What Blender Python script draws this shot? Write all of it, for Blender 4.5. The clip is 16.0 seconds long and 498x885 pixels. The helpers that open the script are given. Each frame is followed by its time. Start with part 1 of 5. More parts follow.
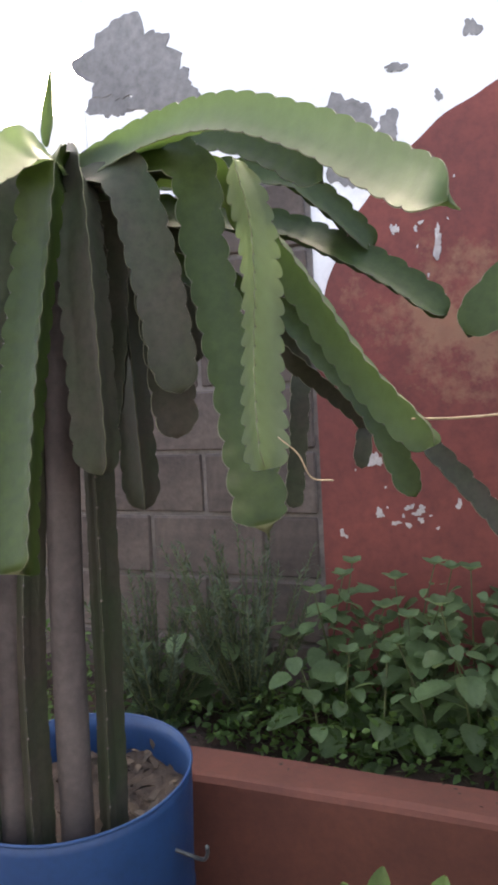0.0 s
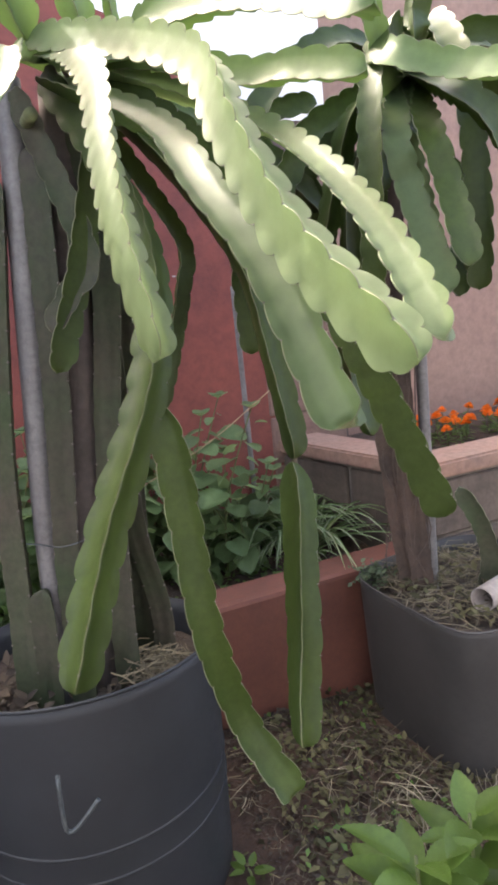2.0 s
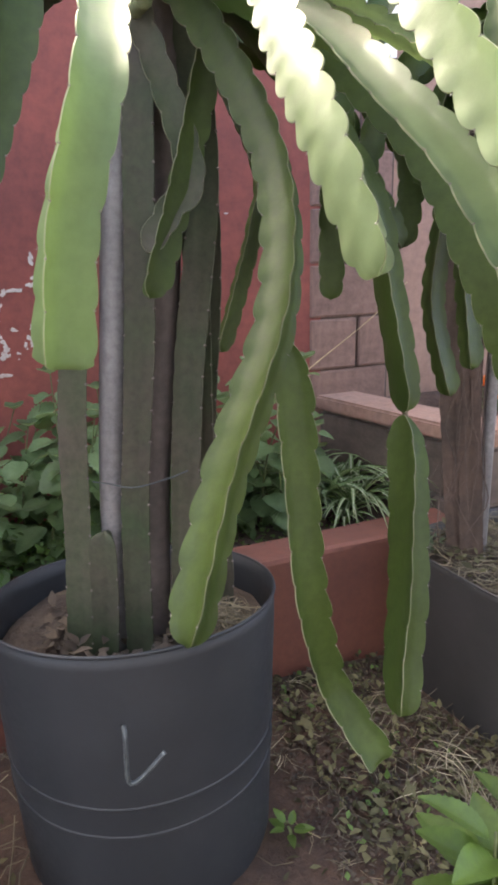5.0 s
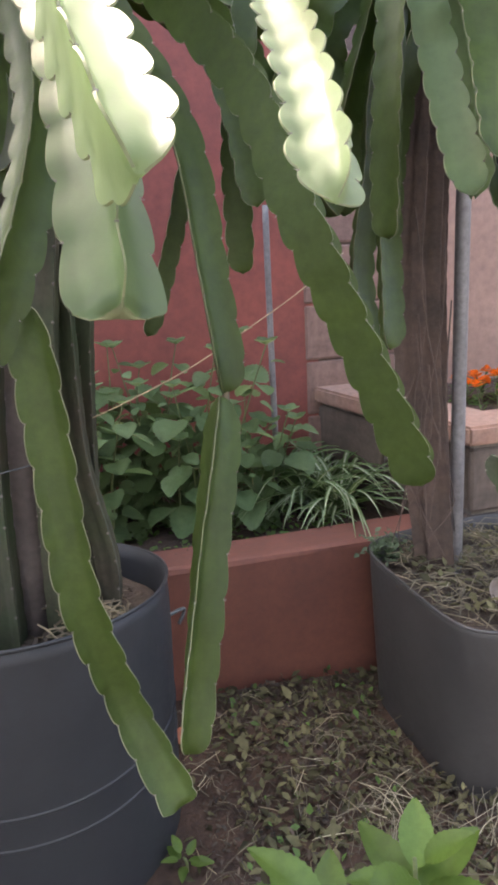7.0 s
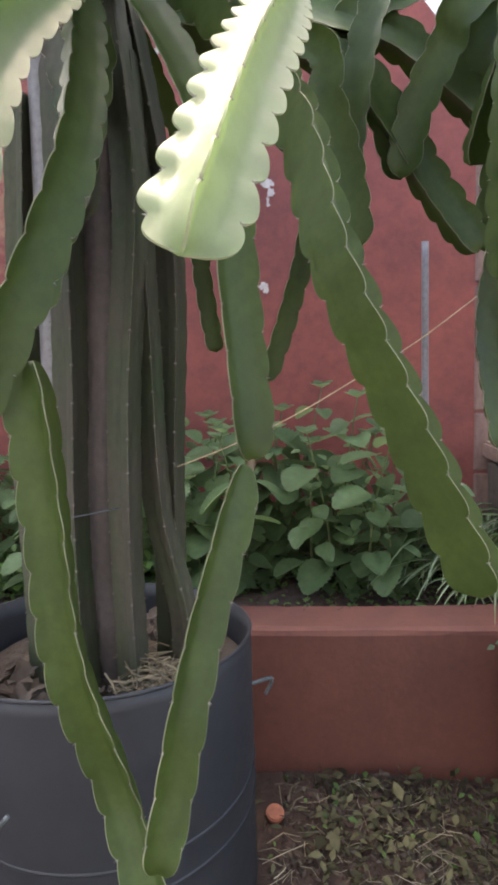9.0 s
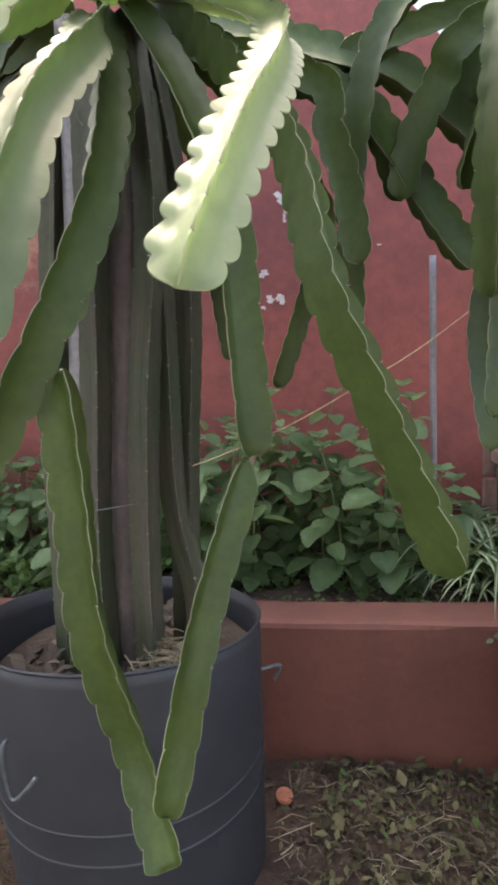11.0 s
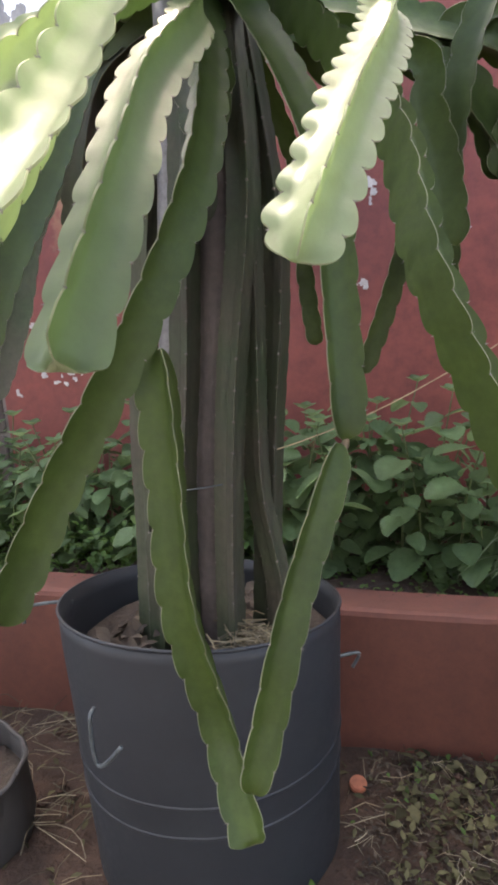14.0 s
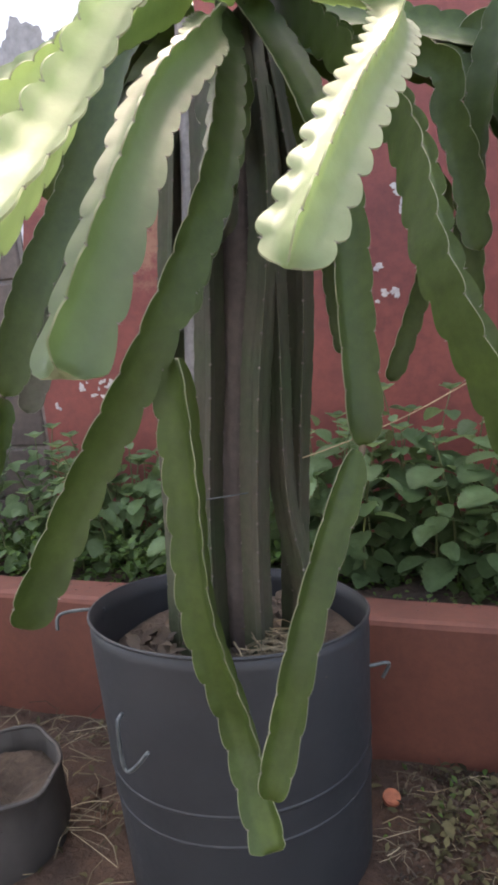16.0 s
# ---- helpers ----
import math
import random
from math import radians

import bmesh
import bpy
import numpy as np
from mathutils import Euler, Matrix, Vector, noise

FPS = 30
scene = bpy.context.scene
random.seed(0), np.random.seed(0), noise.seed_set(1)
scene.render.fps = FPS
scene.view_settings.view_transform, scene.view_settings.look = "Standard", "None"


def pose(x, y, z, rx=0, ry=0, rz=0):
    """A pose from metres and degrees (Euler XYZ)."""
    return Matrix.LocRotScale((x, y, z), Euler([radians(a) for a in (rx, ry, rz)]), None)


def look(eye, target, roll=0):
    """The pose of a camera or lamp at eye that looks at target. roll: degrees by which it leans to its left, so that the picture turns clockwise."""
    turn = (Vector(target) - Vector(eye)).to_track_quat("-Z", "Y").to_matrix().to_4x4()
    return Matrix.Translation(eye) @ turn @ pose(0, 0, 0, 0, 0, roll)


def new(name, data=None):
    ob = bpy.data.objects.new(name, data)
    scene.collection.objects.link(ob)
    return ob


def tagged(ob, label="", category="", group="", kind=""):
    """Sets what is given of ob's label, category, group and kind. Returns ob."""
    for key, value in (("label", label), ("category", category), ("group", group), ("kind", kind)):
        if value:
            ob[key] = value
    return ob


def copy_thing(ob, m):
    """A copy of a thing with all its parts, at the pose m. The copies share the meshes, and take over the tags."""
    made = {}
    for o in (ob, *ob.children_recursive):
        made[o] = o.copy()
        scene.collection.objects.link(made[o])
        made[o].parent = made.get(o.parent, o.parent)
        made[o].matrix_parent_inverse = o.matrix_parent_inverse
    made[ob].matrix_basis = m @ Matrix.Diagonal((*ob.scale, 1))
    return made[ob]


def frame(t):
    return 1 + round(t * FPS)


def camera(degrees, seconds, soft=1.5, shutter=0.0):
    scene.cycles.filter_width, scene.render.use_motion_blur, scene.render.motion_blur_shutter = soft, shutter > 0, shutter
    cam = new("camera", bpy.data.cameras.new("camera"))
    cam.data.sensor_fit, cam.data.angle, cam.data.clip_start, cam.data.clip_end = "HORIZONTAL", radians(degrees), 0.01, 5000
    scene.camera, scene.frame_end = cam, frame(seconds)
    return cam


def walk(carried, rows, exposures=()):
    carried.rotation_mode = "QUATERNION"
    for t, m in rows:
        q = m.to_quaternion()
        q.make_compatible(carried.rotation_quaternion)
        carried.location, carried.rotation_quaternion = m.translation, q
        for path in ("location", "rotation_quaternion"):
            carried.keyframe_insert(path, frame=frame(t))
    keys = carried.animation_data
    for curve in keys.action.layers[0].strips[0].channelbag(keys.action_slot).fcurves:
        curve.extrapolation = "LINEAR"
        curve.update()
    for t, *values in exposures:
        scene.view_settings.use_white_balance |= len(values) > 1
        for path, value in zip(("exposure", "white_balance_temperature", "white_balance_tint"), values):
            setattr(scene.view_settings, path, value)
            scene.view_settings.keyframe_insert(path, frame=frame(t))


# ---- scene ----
cam = camera(41.1, 16.0, soft=3.3)
PATH = [
    (0, (-0.919, -1.334, 1.361), (-1.613, 0.538, 1.235), -2.9),
    (0.2, (-0.852, -1.342, 1.355), (-1.268, 0.61, 1.215), -2.8),
    (0.4, (-0.751, -1.377, 1.359), (-0.807, 0.616, 1.203), -1.9),
    (0.6, (-0.606, -1.423, 1.354), (-0.403, 0.551, 1.103), -1.2),
    (0.8, (-0.494, -1.481, 1.328), (-0.04, 0.446, 1.045), -2.2),
    (1, (-0.41, -1.514, 1.318), (0.164, 0.37, 0.968), -2.5),
    (1.2, (-0.376, -1.545, 1.314), (0.276, 0.305, 0.924), -4.1),
    (1.5, (-0.36, -1.57, 1.304), (0.36, 0.25, 0.892), -7.3),
    (2, (-0.365, -1.581, 1.303), (0.296, 0.253, 0.856), -6.2),
    (2.5, (-0.37, -1.571, 1.295), (0.211, 0.28, 0.81), -5.6),
    (3, (-0.399, -1.532, 1.283), (0.18, 0.29, 0.696), -1.9),
    (3.2, (-0.423, -1.531, 1.29), (0.202, 0.293, 0.758), -1.6),
    (5.3, (-0.518, -1.432, 1.274), (0.177, 0.352, 0.696), -1.9),
    (5.5, (-0.455, -1.446, 1.272), (0.264, 0.332, 0.707), -3.2),
    (5.7, (-0.359, -1.456, 1.265), (0.213, 0.383, 0.728), -3.1),
    (6, (-0.225, -1.46, 1.274), (0.161, 0.42, 0.709), 1.6),
    (6.5, (-0.138, -1.502, 1.255), (0.214, 0.381, 0.681), -5.1),
    (7, (-0.065, -1.434, 1.198), (0.306, 0.449, 0.638), -3.5),
    (7.5, (0.03, -1.292, 1.177), (0.337, 0.617, 0.665), -2.8),
    (8, (0.091, -1.283, 1.171), (0.189, 0.648, 0.659), -4.6),
    (8.2, (0.141, -1.273, 1.179), (-0.086, 0.668, 0.752), -4.1),
    (10.3, (0.21, -1.425, 1.208), (-0.075, 0.506, 0.774), -3.6),
    (10.5, (0.222, -1.418, 1.205), (-0.047, 0.513, 0.759), -2.9),
    (11, (0.225, -1.42, 1.209), (-0.119, 0.51, 0.81), -3.9),
    (11.5, (0.23, -1.414, 1.208), (-0.144, 0.513, 0.83), -4.0),
    (12, (0.222, -1.411, 1.207), (-0.178, 0.505, 0.792), -3.2),
    (12.5, (0.196, -1.411, 1.207), (-0.326, 0.48, 0.818), -2.5),
    (13, (0.195, -1.411, 1.213), (-0.306, 0.49, 0.849), -3.6),
    (13.5, (0.19, -1.419, 1.206), (-0.382, 0.455, 0.802), -3.8),
    (14, (0.194, -1.425, 1.202), (-0.354, 0.452, 0.782), -3.8),
    (14.5, (0.193, -1.43, 1.209), (-0.39, 0.444, 0.826), -3.8),
    (15, (0.201, -1.429, 1.204), (-0.424, 0.433, 0.828), -4.8),
    (15.5, (0.213, -1.432, 1.2), (-0.416, 0.43, 0.829), -4.8),
    (16, (0.229, -1.426, 1.195), (-0.44, 0.421, 0.82), -5.0),
]
walk(cam, [(t, look(eye, target, roll)) for t, eye, target, roll in PATH], [(0.0, 3.33, 7300, 9), (1.0, 3.66, 7300, 9), (5.5, 3.87, 7300, 9), (8.0, 4.0, 7200, 9), (10.5, 3.94, 7300, 9), (14.0, 3.81, 7300, 9), (16.0, 3.81, 7300, 9)])

# ---- light: hazy sun behind the wall, bright sky ----
SUN_EL, SUN_AZ = 47.0, 16.0          # elevation; azimuth to the left of +y
world = bpy.data.worlds.new("sky")
scene.world = world
world.use_nodes = True
wn = world.node_tree.nodes
sky = wn.new("ShaderNodeTexSky")
sky.sky_type = "NISHITA"
sky.sun_disc = False
sky.sun_elevation = radians(SUN_EL)
sky.sun_rotation = radians(-SUN_AZ)
sky.dust_density = 6.0
sky.air_density = 0.6
sky.ozone_density = 0.2
wn["Background"].inputs["Strength"].default_value = 0.15
world.node_tree.links.new(sky.outputs[0], wn["Background"].inputs["Color"])
sun = new("sun", bpy.data.lights.new("sun", "SUN"))
sun.data.energy = 0.8
sun.data.angle = radians(1.0)
sun.data.color = (1.0, 0.98, 0.94)
sd = Vector((-math.sin(radians(SUN_AZ)) * math.cos(radians(SUN_EL)), math.cos(radians(SUN_AZ)) * math.cos(radians(SUN_EL)), math.sin(radians(SUN_EL))))
sun.matrix_world = look(sd * 20, (0, 0, 0))


# ---- materials ----
def mat(name, base, rough=0.8, tint=None, grain=30.0, blot=3.0, bump=0.3, metal=0.0, spread=0.35, dist=0.004, rand=0.0, spec=0.4):
    """A surface with variation at two scales and a fine relief."""
    m = bpy.data.materials.new(name)
    m.use_nodes = True
    nt = m.node_tree
    n, l = nt.nodes, nt.links
    b = n["Principled BSDF"]
    co = n.new("ShaderNodeTexCoord")
    big, fine = n.new("ShaderNodeTexNoise"), n.new("ShaderNodeTexNoise")
    for tex, scale in ((big, blot), (fine, grain)):
        tex.inputs["Scale"].default_value = scale
        tex.inputs["Detail"].default_value = 6
        tex.inputs["Roughness"].default_value = 0.65
        l.new(co.outputs["Object"], tex.inputs["Vector"])
    tint = tint or tuple(c * 0.55 for c in base)
    ramp = n.new("ShaderNodeValToRGB")
    ramp.color_ramp.elements[0].position, ramp.color_ramp.elements[1].position = 0.36, 0.66
    ramp.color_ramp.elements[0].color, ramp.color_ramp.elements[1].color = (*tint, 1), (*base, 1)
    l.new(big.outputs["Fac"], ramp.inputs["Fac"])
    mul = n.new("ShaderNodeMixRGB")
    mul.blend_type = "MULTIPLY"
    mul.inputs["Fac"].default_value = spread
    l.new(ramp.outputs[0], mul.inputs[1])
    shade = n.new("ShaderNodeValToRGB")
    shade.color_ramp.elements[0].position, shade.color_ramp.elements[1].position = 0.3, 0.62
    shade.color_ramp.elements[0].color, shade.color_ramp.elements[1].color = (0.25, 0.25, 0.25, 1), (1.25, 1.25, 1.25, 1)
    l.new(fine.outputs["Fac"], shade.inputs["Fac"])
    l.new(shade.outputs[0], mul.inputs[2])
    out = mul.outputs[0]
    if rand:
        info = n.new("ShaderNodeObjectInfo")
        isl = n.new("ShaderNodeNewGeometry")
        add = n.new("ShaderNodeMath")
        add.operation = "ADD"
        l.new(info.outputs["Random"], add.inputs[0])
        l.new(isl.outputs["Random Per Island"], add.inputs[1])
        fr = n.new("ShaderNodeMath")
        fr.operation = "FRACT"
        l.new(add.outputs[0], fr.inputs[0])
        mr = n.new("ShaderNodeMapRange")
        mr.inputs["To Min"].default_value, mr.inputs["To Max"].default_value = 1 - rand, 1 + rand
        l.new(fr.outputs[0], mr.inputs["Value"])
        hsv = n.new("ShaderNodeHueSaturation")
        l.new(mr.outputs[0], hsv.inputs["Value"])
        l.new(out, hsv.inputs["Color"])
        out = hsv.outputs[0]
    l.new(out, b.inputs["Base Color"])
    rr = n.new("ShaderNodeMapRange")
    rr.inputs["To Min"].default_value, rr.inputs["To Max"].default_value = max(rough - 0.15, 0.05), min(rough + 0.12, 1)
    l.new(fine.outputs["Fac"], rr.inputs["Value"])
    l.new(rr.outputs[0], b.inputs["Roughness"])
    b.inputs["Metallic"].default_value = metal
    b.inputs["Specular IOR Level"].default_value = spec
    bp = n.new("ShaderNodeBump")
    bp.inputs["Strength"].default_value, bp.inputs["Distance"].default_value = bump, dist
    l.new(fine.outputs["Fac"], bp.inputs["Height"])
    l.new(bp.outputs[0], b.inputs["Normal"])
    return m


def leafy(name, base, tint, through_colour, amount=0.45, rough=0.4, rand=0.2, grain=60.0, blot=5.0, spec=0.25):
    """Plant tissue: a surface as above that also lets light through."""
    m = mat(name, base, rough, tint, grain, blot, 0.4, rand=rand, spread=0.4, dist=0.002, spec=spec)
    nt = m.node_tree
    n, l = nt.nodes, nt.links
    t = n.new("ShaderNodeBsdfTranslucent")
    t.inputs["Color"].default_value = (*through_colour, 1)
    mix = n.new("ShaderNodeMixShader")
    mix.inputs["Fac"].default_value = amount
    l.new(n["Principled BSDF"].outputs[0], mix.inputs[1])
    l.new(t.outputs[0], mix.inputs[2])
    l.new(mix.outputs[0], n["Material Output"].inputs["Surface"])
    return m


STEM = leafy("pitaya_green", (0.044, 0.069, 0.015), (0.026, 0.043, 0.010), (0.18, 0.27, 0.05), 0.15, 0.5, 0.12)
# young stems, with sunlit, glare-washed paleness put into the colour
STEM_PALE = leafy("pitaya_young_sunlit", (0.155, 0.195, 0.105), (0.11, 0.145, 0.075), (0.50, 0.59, 0.34), 0.5, 0.5)
STEM_MID = leafy("pitaya_mid", (0.105, 0.150, 0.066), (0.07, 0.105, 0.048), (0.33, 0.43, 0.21), 0.40, 0.5)
# old main stems; also a darker copy of green for stems in shade
STEM_OLD_SHADE = leafy("pitaya_old_shade", (0.042, 0.060, 0.030), (0.066, 0.058, 0.044), (0.08, 0.1, 0.045), 0.1, 0.65)
STEM_BARK = mat("corky_old_stem", (0.085, 0.057, 0.045), 0.9, (0.045, 0.034, 0.028), 60, 9, 0.7)
CORK = leafy("corky_rib", (0.23, 0.24, 0.155), (0.12, 0.13, 0.07), (0.48, 0.50, 0.36), 0.35, 0.75)
JOINT = mat("corky_joint", (0.10, 0.075, 0.045), 0.85, (0.06, 0.045, 0.03), 90, 20)
SPINE_OLD = mat("old_spine", (0.15, 0.13, 0.11), 0.8, None, 60, 20)
SPINE = mat("spine", (0.27, 0.245, 0.20), 0.7, None, 60, 20)
DRUM_BLUE = mat("faded_blue_plastic", (0.021, 0.0237, 0.028), 0.6, (0.0147, 0.017, 0.0205), 60, 4, 0.12, spread=0.25, dist=0.002)
DRUM_BRIGHT = mat("bright_blue_plastic", (0.015, 0.056, 0.155), 0.5, (0.012, 0.043, 0.12), 60, 4, 0.12, spread=0.2, dist=0.002)
DRUM_BLACK = mat("black_plastic", (0.043, 0.041, 0.040), 0.6, (0.032, 0.0305, 0.030), 60, 4, 0.12, spread=0.2, dist=0.002)
STEEL = mat("bent_strip", (0.085, 0.10, 0.105), 0.5, (0.055, 0.062, 0.066), 80, 20, 0.2, metal=0.3)
PIPE = mat("grey_plastic_pipe", (0.16, 0.155, 0.155), 0.45, (0.12, 0.115, 0.115), 80, 5, 0.1)
POST = mat("weathered_post", (0.105, 0.087, 0.08), 0.85, (0.07, 0.058, 0.054), 50, 6, 0.4)
SOIL = mat("soil", (0.078, 0.045, 0.030), 0.95, (0.036, 0.022, 0.016), 40, 7, 1.0, dist=0.02)
POTSOIL = mat("pot_soil", (0.075, 0.055, 0.042), 0.95, (0.035, 0.026, 0.02), 60, 14, 1.0, dist=0.015)
STRAW = mat("straw", (0.20, 0.16, 0.095), 0.8, (0.10, 0.08, 0.05), 60, 10, rand=0.45)
HAY = mat("pale_hay", (0.30, 0.265, 0.19), 0.8, (0.15, 0.13, 0.085), 60, 10, rand=0.4)
DRYGRASS = mat("dry_grass", (0.150, 0.128, 0.085), 0.85, (0.062, 0.054, 0.036), 60, 8, rand=0.55)
DEADLEAF = mat("dead_brown_leaf", (0.078, 0.058, 0.040), 0.85, (0.042, 0.032, 0.024), 70, 14, rand=0.5)
LITTER = leafy("leaf_litter", (0.088, 0.082, 0.042), (0.050, 0.052, 0.026), (0.14, 0.12, 0.05), 0.2, 0.75, 0.7)
RED = mat("red_painted_render", (0.140, 0.050, 0.034), 0.8, (0.098, 0.037, 0.027), 45, 3, 0.3, spread=0.22)
WHITE = mat("white_wash", (0.83, 0.81, 0.78), 0.9, (0.76, 0.74, 0.71), 25, 1.4, 0.35, spread=0.13)
FLAKE = mat("bare_plaster", (0.55, 0.51, 0.47), 0.9, (0.36, 0.32, 0.29), 60, 10, 0.4)
GREY = mat("grey_render", (0.24, 0.225, 0.21), 0.95, (0.17, 0.16, 0.15), 30, 4, 0.5)
BLOCK = mat("cement_block", (0.125, 0.097, 0.078), 0.95, (0.072, 0.056, 0.047), 35, 4, 0.7, rand=0.18)
BLOCK_MAUVE = mat("mauve_washed_block", (0.205, 0.128, 0.102), 0.95, (0.145, 0.09, 0.074), 35, 4, 0.6, rand=0.1)
MORTAR_DARK = mat("dark_joint", (0.10, 0.068, 0.058), 0.95, (0.07, 0.05, 0.043), 45, 6, 0.6)
MORTAR = mat("mortar", (0.20, 0.172, 0.15), 0.95, (0.12, 0.105, 0.092), 45, 6, 0.7)
HOUSE = mat("mauve_house_paint", (0.31, 0.195, 0.15), 0.85, (0.25, 0.155, 0.12), 25, 1.5, 0.3, spread=0.3)
# cool grey chosen for the light the added south wall bounces back
BOUNCE_GREY = mat("cool_grey_bounce_paint", (0.20, 0.225, 0.27), 0.85, (0.17, 0.19, 0.23), 25, 1.5, 0.3, spread=0.2)
COPING = mat("coping_render", (0.25, 0.165, 0.13), 0.9, (0.27, 0.16, 0.12), 40, 6, 0.4)
TILE = mat("roof_tile", (0.3, 0.16, 0.11), 0.85, (0.2, 0.11, 0.085), 30, 5, 0.4, rand=0.25)
BASIL = leafy("broad_leaf", (0.110, 0.168, 0.080), (0.066, 0.108, 0.050), (0.28, 0.40, 0.16), 0.36, 0.5, 0.4, 90.0, 25.0)
NEARLEAF = leafy("bright_seedling_leaf", (0.078, 0.132, 0.026), (0.050, 0.090, 0.019), (0.19, 0.30, 0.05), 0.3, 0.45, 0.25)
SMALLLEAF = leafy("small_leaf", (0.075, 0.13, 0.035), (0.04, 0.08, 0.026), (0.2, 0.32, 0.06), 0.3, 0.55, 0.5)
NEEDLE = leafy("grey_green_needle", (0.07, 0.095, 0.055), (0.045, 0.07, 0.04), (0.12, 0.18, 0.07), 0.2, 0.6, 0.4)
BLADE = leafy("striped_blade", (0.085, 0.135, 0.06), (0.05, 0.09, 0.04), (0.3, 0.42, 0.14), 0.3, 0.45, 0.4)
BLADE_PALE = leafy("pale_blade_stripe", (0.40, 0.44, 0.33), (0.22, 0.27, 0.16), (0.5, 0.55, 0.3), 0.3, 0.45, 0.2)
STALK = mat("green_stalk", (0.10, 0.13, 0.045), 0.7, (0.07, 0.08, 0.03), 60, 12)
ORANGE = leafy("orange_petal", (0.8, 0.22, 0.015), (0.7, 0.14, 0.01), (0.8, 0.25, 0.03), 0.3, 0.7, 0.25)
BRICKBIT = mat("terracotta_shard", (0.30, 0.105, 0.06), 0.85, (0.22, 0.08, 0.045), 60, 12)
ROOT = mat("aerial_root", (0.42, 0.33, 0.2), 0.8, (0.3, 0.22, 0.13), 80, 20)
CARD = mat("dull_pale_pipe", (0.30, 0.262, 0.245), 0.75, (0.21, 0.18, 0.165), 60, 10)
FLESH = mat("dried_cut_end", (0.16, 0.18, 0.09), 0.8, (0.11, 0.125, 0.06), 80, 30)


# ---- mesh helpers ----
def part(name, bm, material, parent=None, label="", smooth=False):
    me = bpy.data.meshes.new(name)
    bm.to_mesh(me)
    bm.free()
    for mt in material if isinstance(material, (list, tuple)) else (material,):
        me.materials.append(mt)
    if smooth:
        me.polygons.foreach_set("use_smooth", [True] * len(me.polygons))
    ob = new(name, me)
    if parent is not None:
        ob.parent = parent
    if label:
        ob["label"] = label
    return ob


def raw(name, verts, faces, material, parent=None, label="", smooth=False, idx=None):
    me = bpy.data.meshes.new(name)
    me.from_pydata([tuple(v) for v in verts], [], faces)
    for mt in material if isinstance(material, (list, tuple)) else (material,):
        me.materials.append(mt)
    if idx is not None:
        me.polygons.foreach_set("material_index", idx)
    if smooth:
        me.polygons.foreach_set("use_smooth", [True] * len(me.polygons))
    me.update()
    ob = new(name, me)
    if parent is not None:
        ob.parent = parent
    if label:
        ob["label"] = label
    return ob


def thing(name, label, category, group="", kind="", at=(0, 0, 0)):
    ob = new(name)
    ob.location = at
    ob.empty_display_size = 0.05
    return tagged(ob, label, category, group, kind)


def box(bm, x0, x1, y0, y1, z0, z1, bevel=0.0):
    r = bmesh.ops.create_cube(bm, size=1, matrix=Matrix.Translation(((x0 + x1) / 2, (y0 + y1) / 2, (z0 + z1) / 2)) @ Matrix.Diagonal((x1 - x0, y1 - y0, z1 - z0, 1)))
    if bevel:
        es = list({e for v in r["verts"] for e in v.link_edges})
        bmesh.ops.bevel(bm, geom=es, offset=bevel, segments=2, affect="EDGES", profile=0.6)


def spline(pts, n):
    """n points and tangents evenly along a Catmull-Rom curve through pts."""
    p = [Vector(q) for q in pts]
    p = [p[0] * 2 - p[1], *p, p[-1] * 2 - p[-2]]
    fine = []
    for i in range(1, len(p) - 2):
        for k in range(24):
            u = k / 24
            a, b, c, d = p[i - 1:i + 3]
            fine.append(0.5 * (2 * b + (c - a) * u + (2 * a - 5 * b + 4 * c - d) * u * u + (3 * b - a - 3 * c + d) * u ** 3))
    fine.append(p[-2])
    s = [0.0]
    for a, b in zip(fine, fine[1:]):
        s.append(s[-1] + (b - a).length)
    out, j = [], 0
    for i in range(n):
        want = s[-1] * i / (n - 1)
        while j < len(s) - 2 and s[j + 1] < want:
            j += 1
        f = (want - s[j]) / max(s[j + 1] - s[j], 1e-9)
        out.append(fine[j].lerp(fine[j + 1], min(f, 1)))
    tan = [(out[min(i + 1, n - 1)] - out[max(i - 1, 0)]).normalized() for i in range(n)]
    return out, tan, s[-1]


def tube(pts, r, n=24, sides=8, r2=None, wob=0.0, rng=random):
    """Verts and faces of a tube of radius r (to r2) along a curve."""
    P, T, _ = spline(pts, n)
    up = Vector((0, 0, 1)) if abs(T[0].z) < 0.9 else Vector((1, 0, 0))
    vs, fs = [], []
    for i, (c, t) in enumerate(zip(P, T)):
        a = t.cross(up).normalized()
        b = t.cross(a).normalized()
        q = r + ((r2 if r2 is not None else r) - r) * i / (n - 1)
        q *= 1 + rng.uniform(-wob, wob)
        for k in range(sides):
            w = 2 * math.pi * k / sides
            vs.append(c + (a * math.cos(w) + b * math.sin(w)) * q)
    for i in range(n - 1):
        for k in range(sides):
            k2 = (k + 1) % sides
            fs.append((i * sides + k, i * sides + k2, (i + 1) * sides + k2, (i + 1) * sides + k))
    fs.append(tuple(range(sides - 1, -1, -1)))
    fs.append(tuple((n - 1) * sides + k for k in range(sides)))
    return vs, fs


# ---- ground ----
rng = random.Random(7)


def ground_z(x, y):
    near = math.exp(-((x - 0.1) ** 2 + (y + 0.4) ** 2) / 4)
    v = Vector((x, y, 0))
    return (noise.noise(v * 2.3) * 0.02 + noise.noise(v * 9) * 0.012) * near


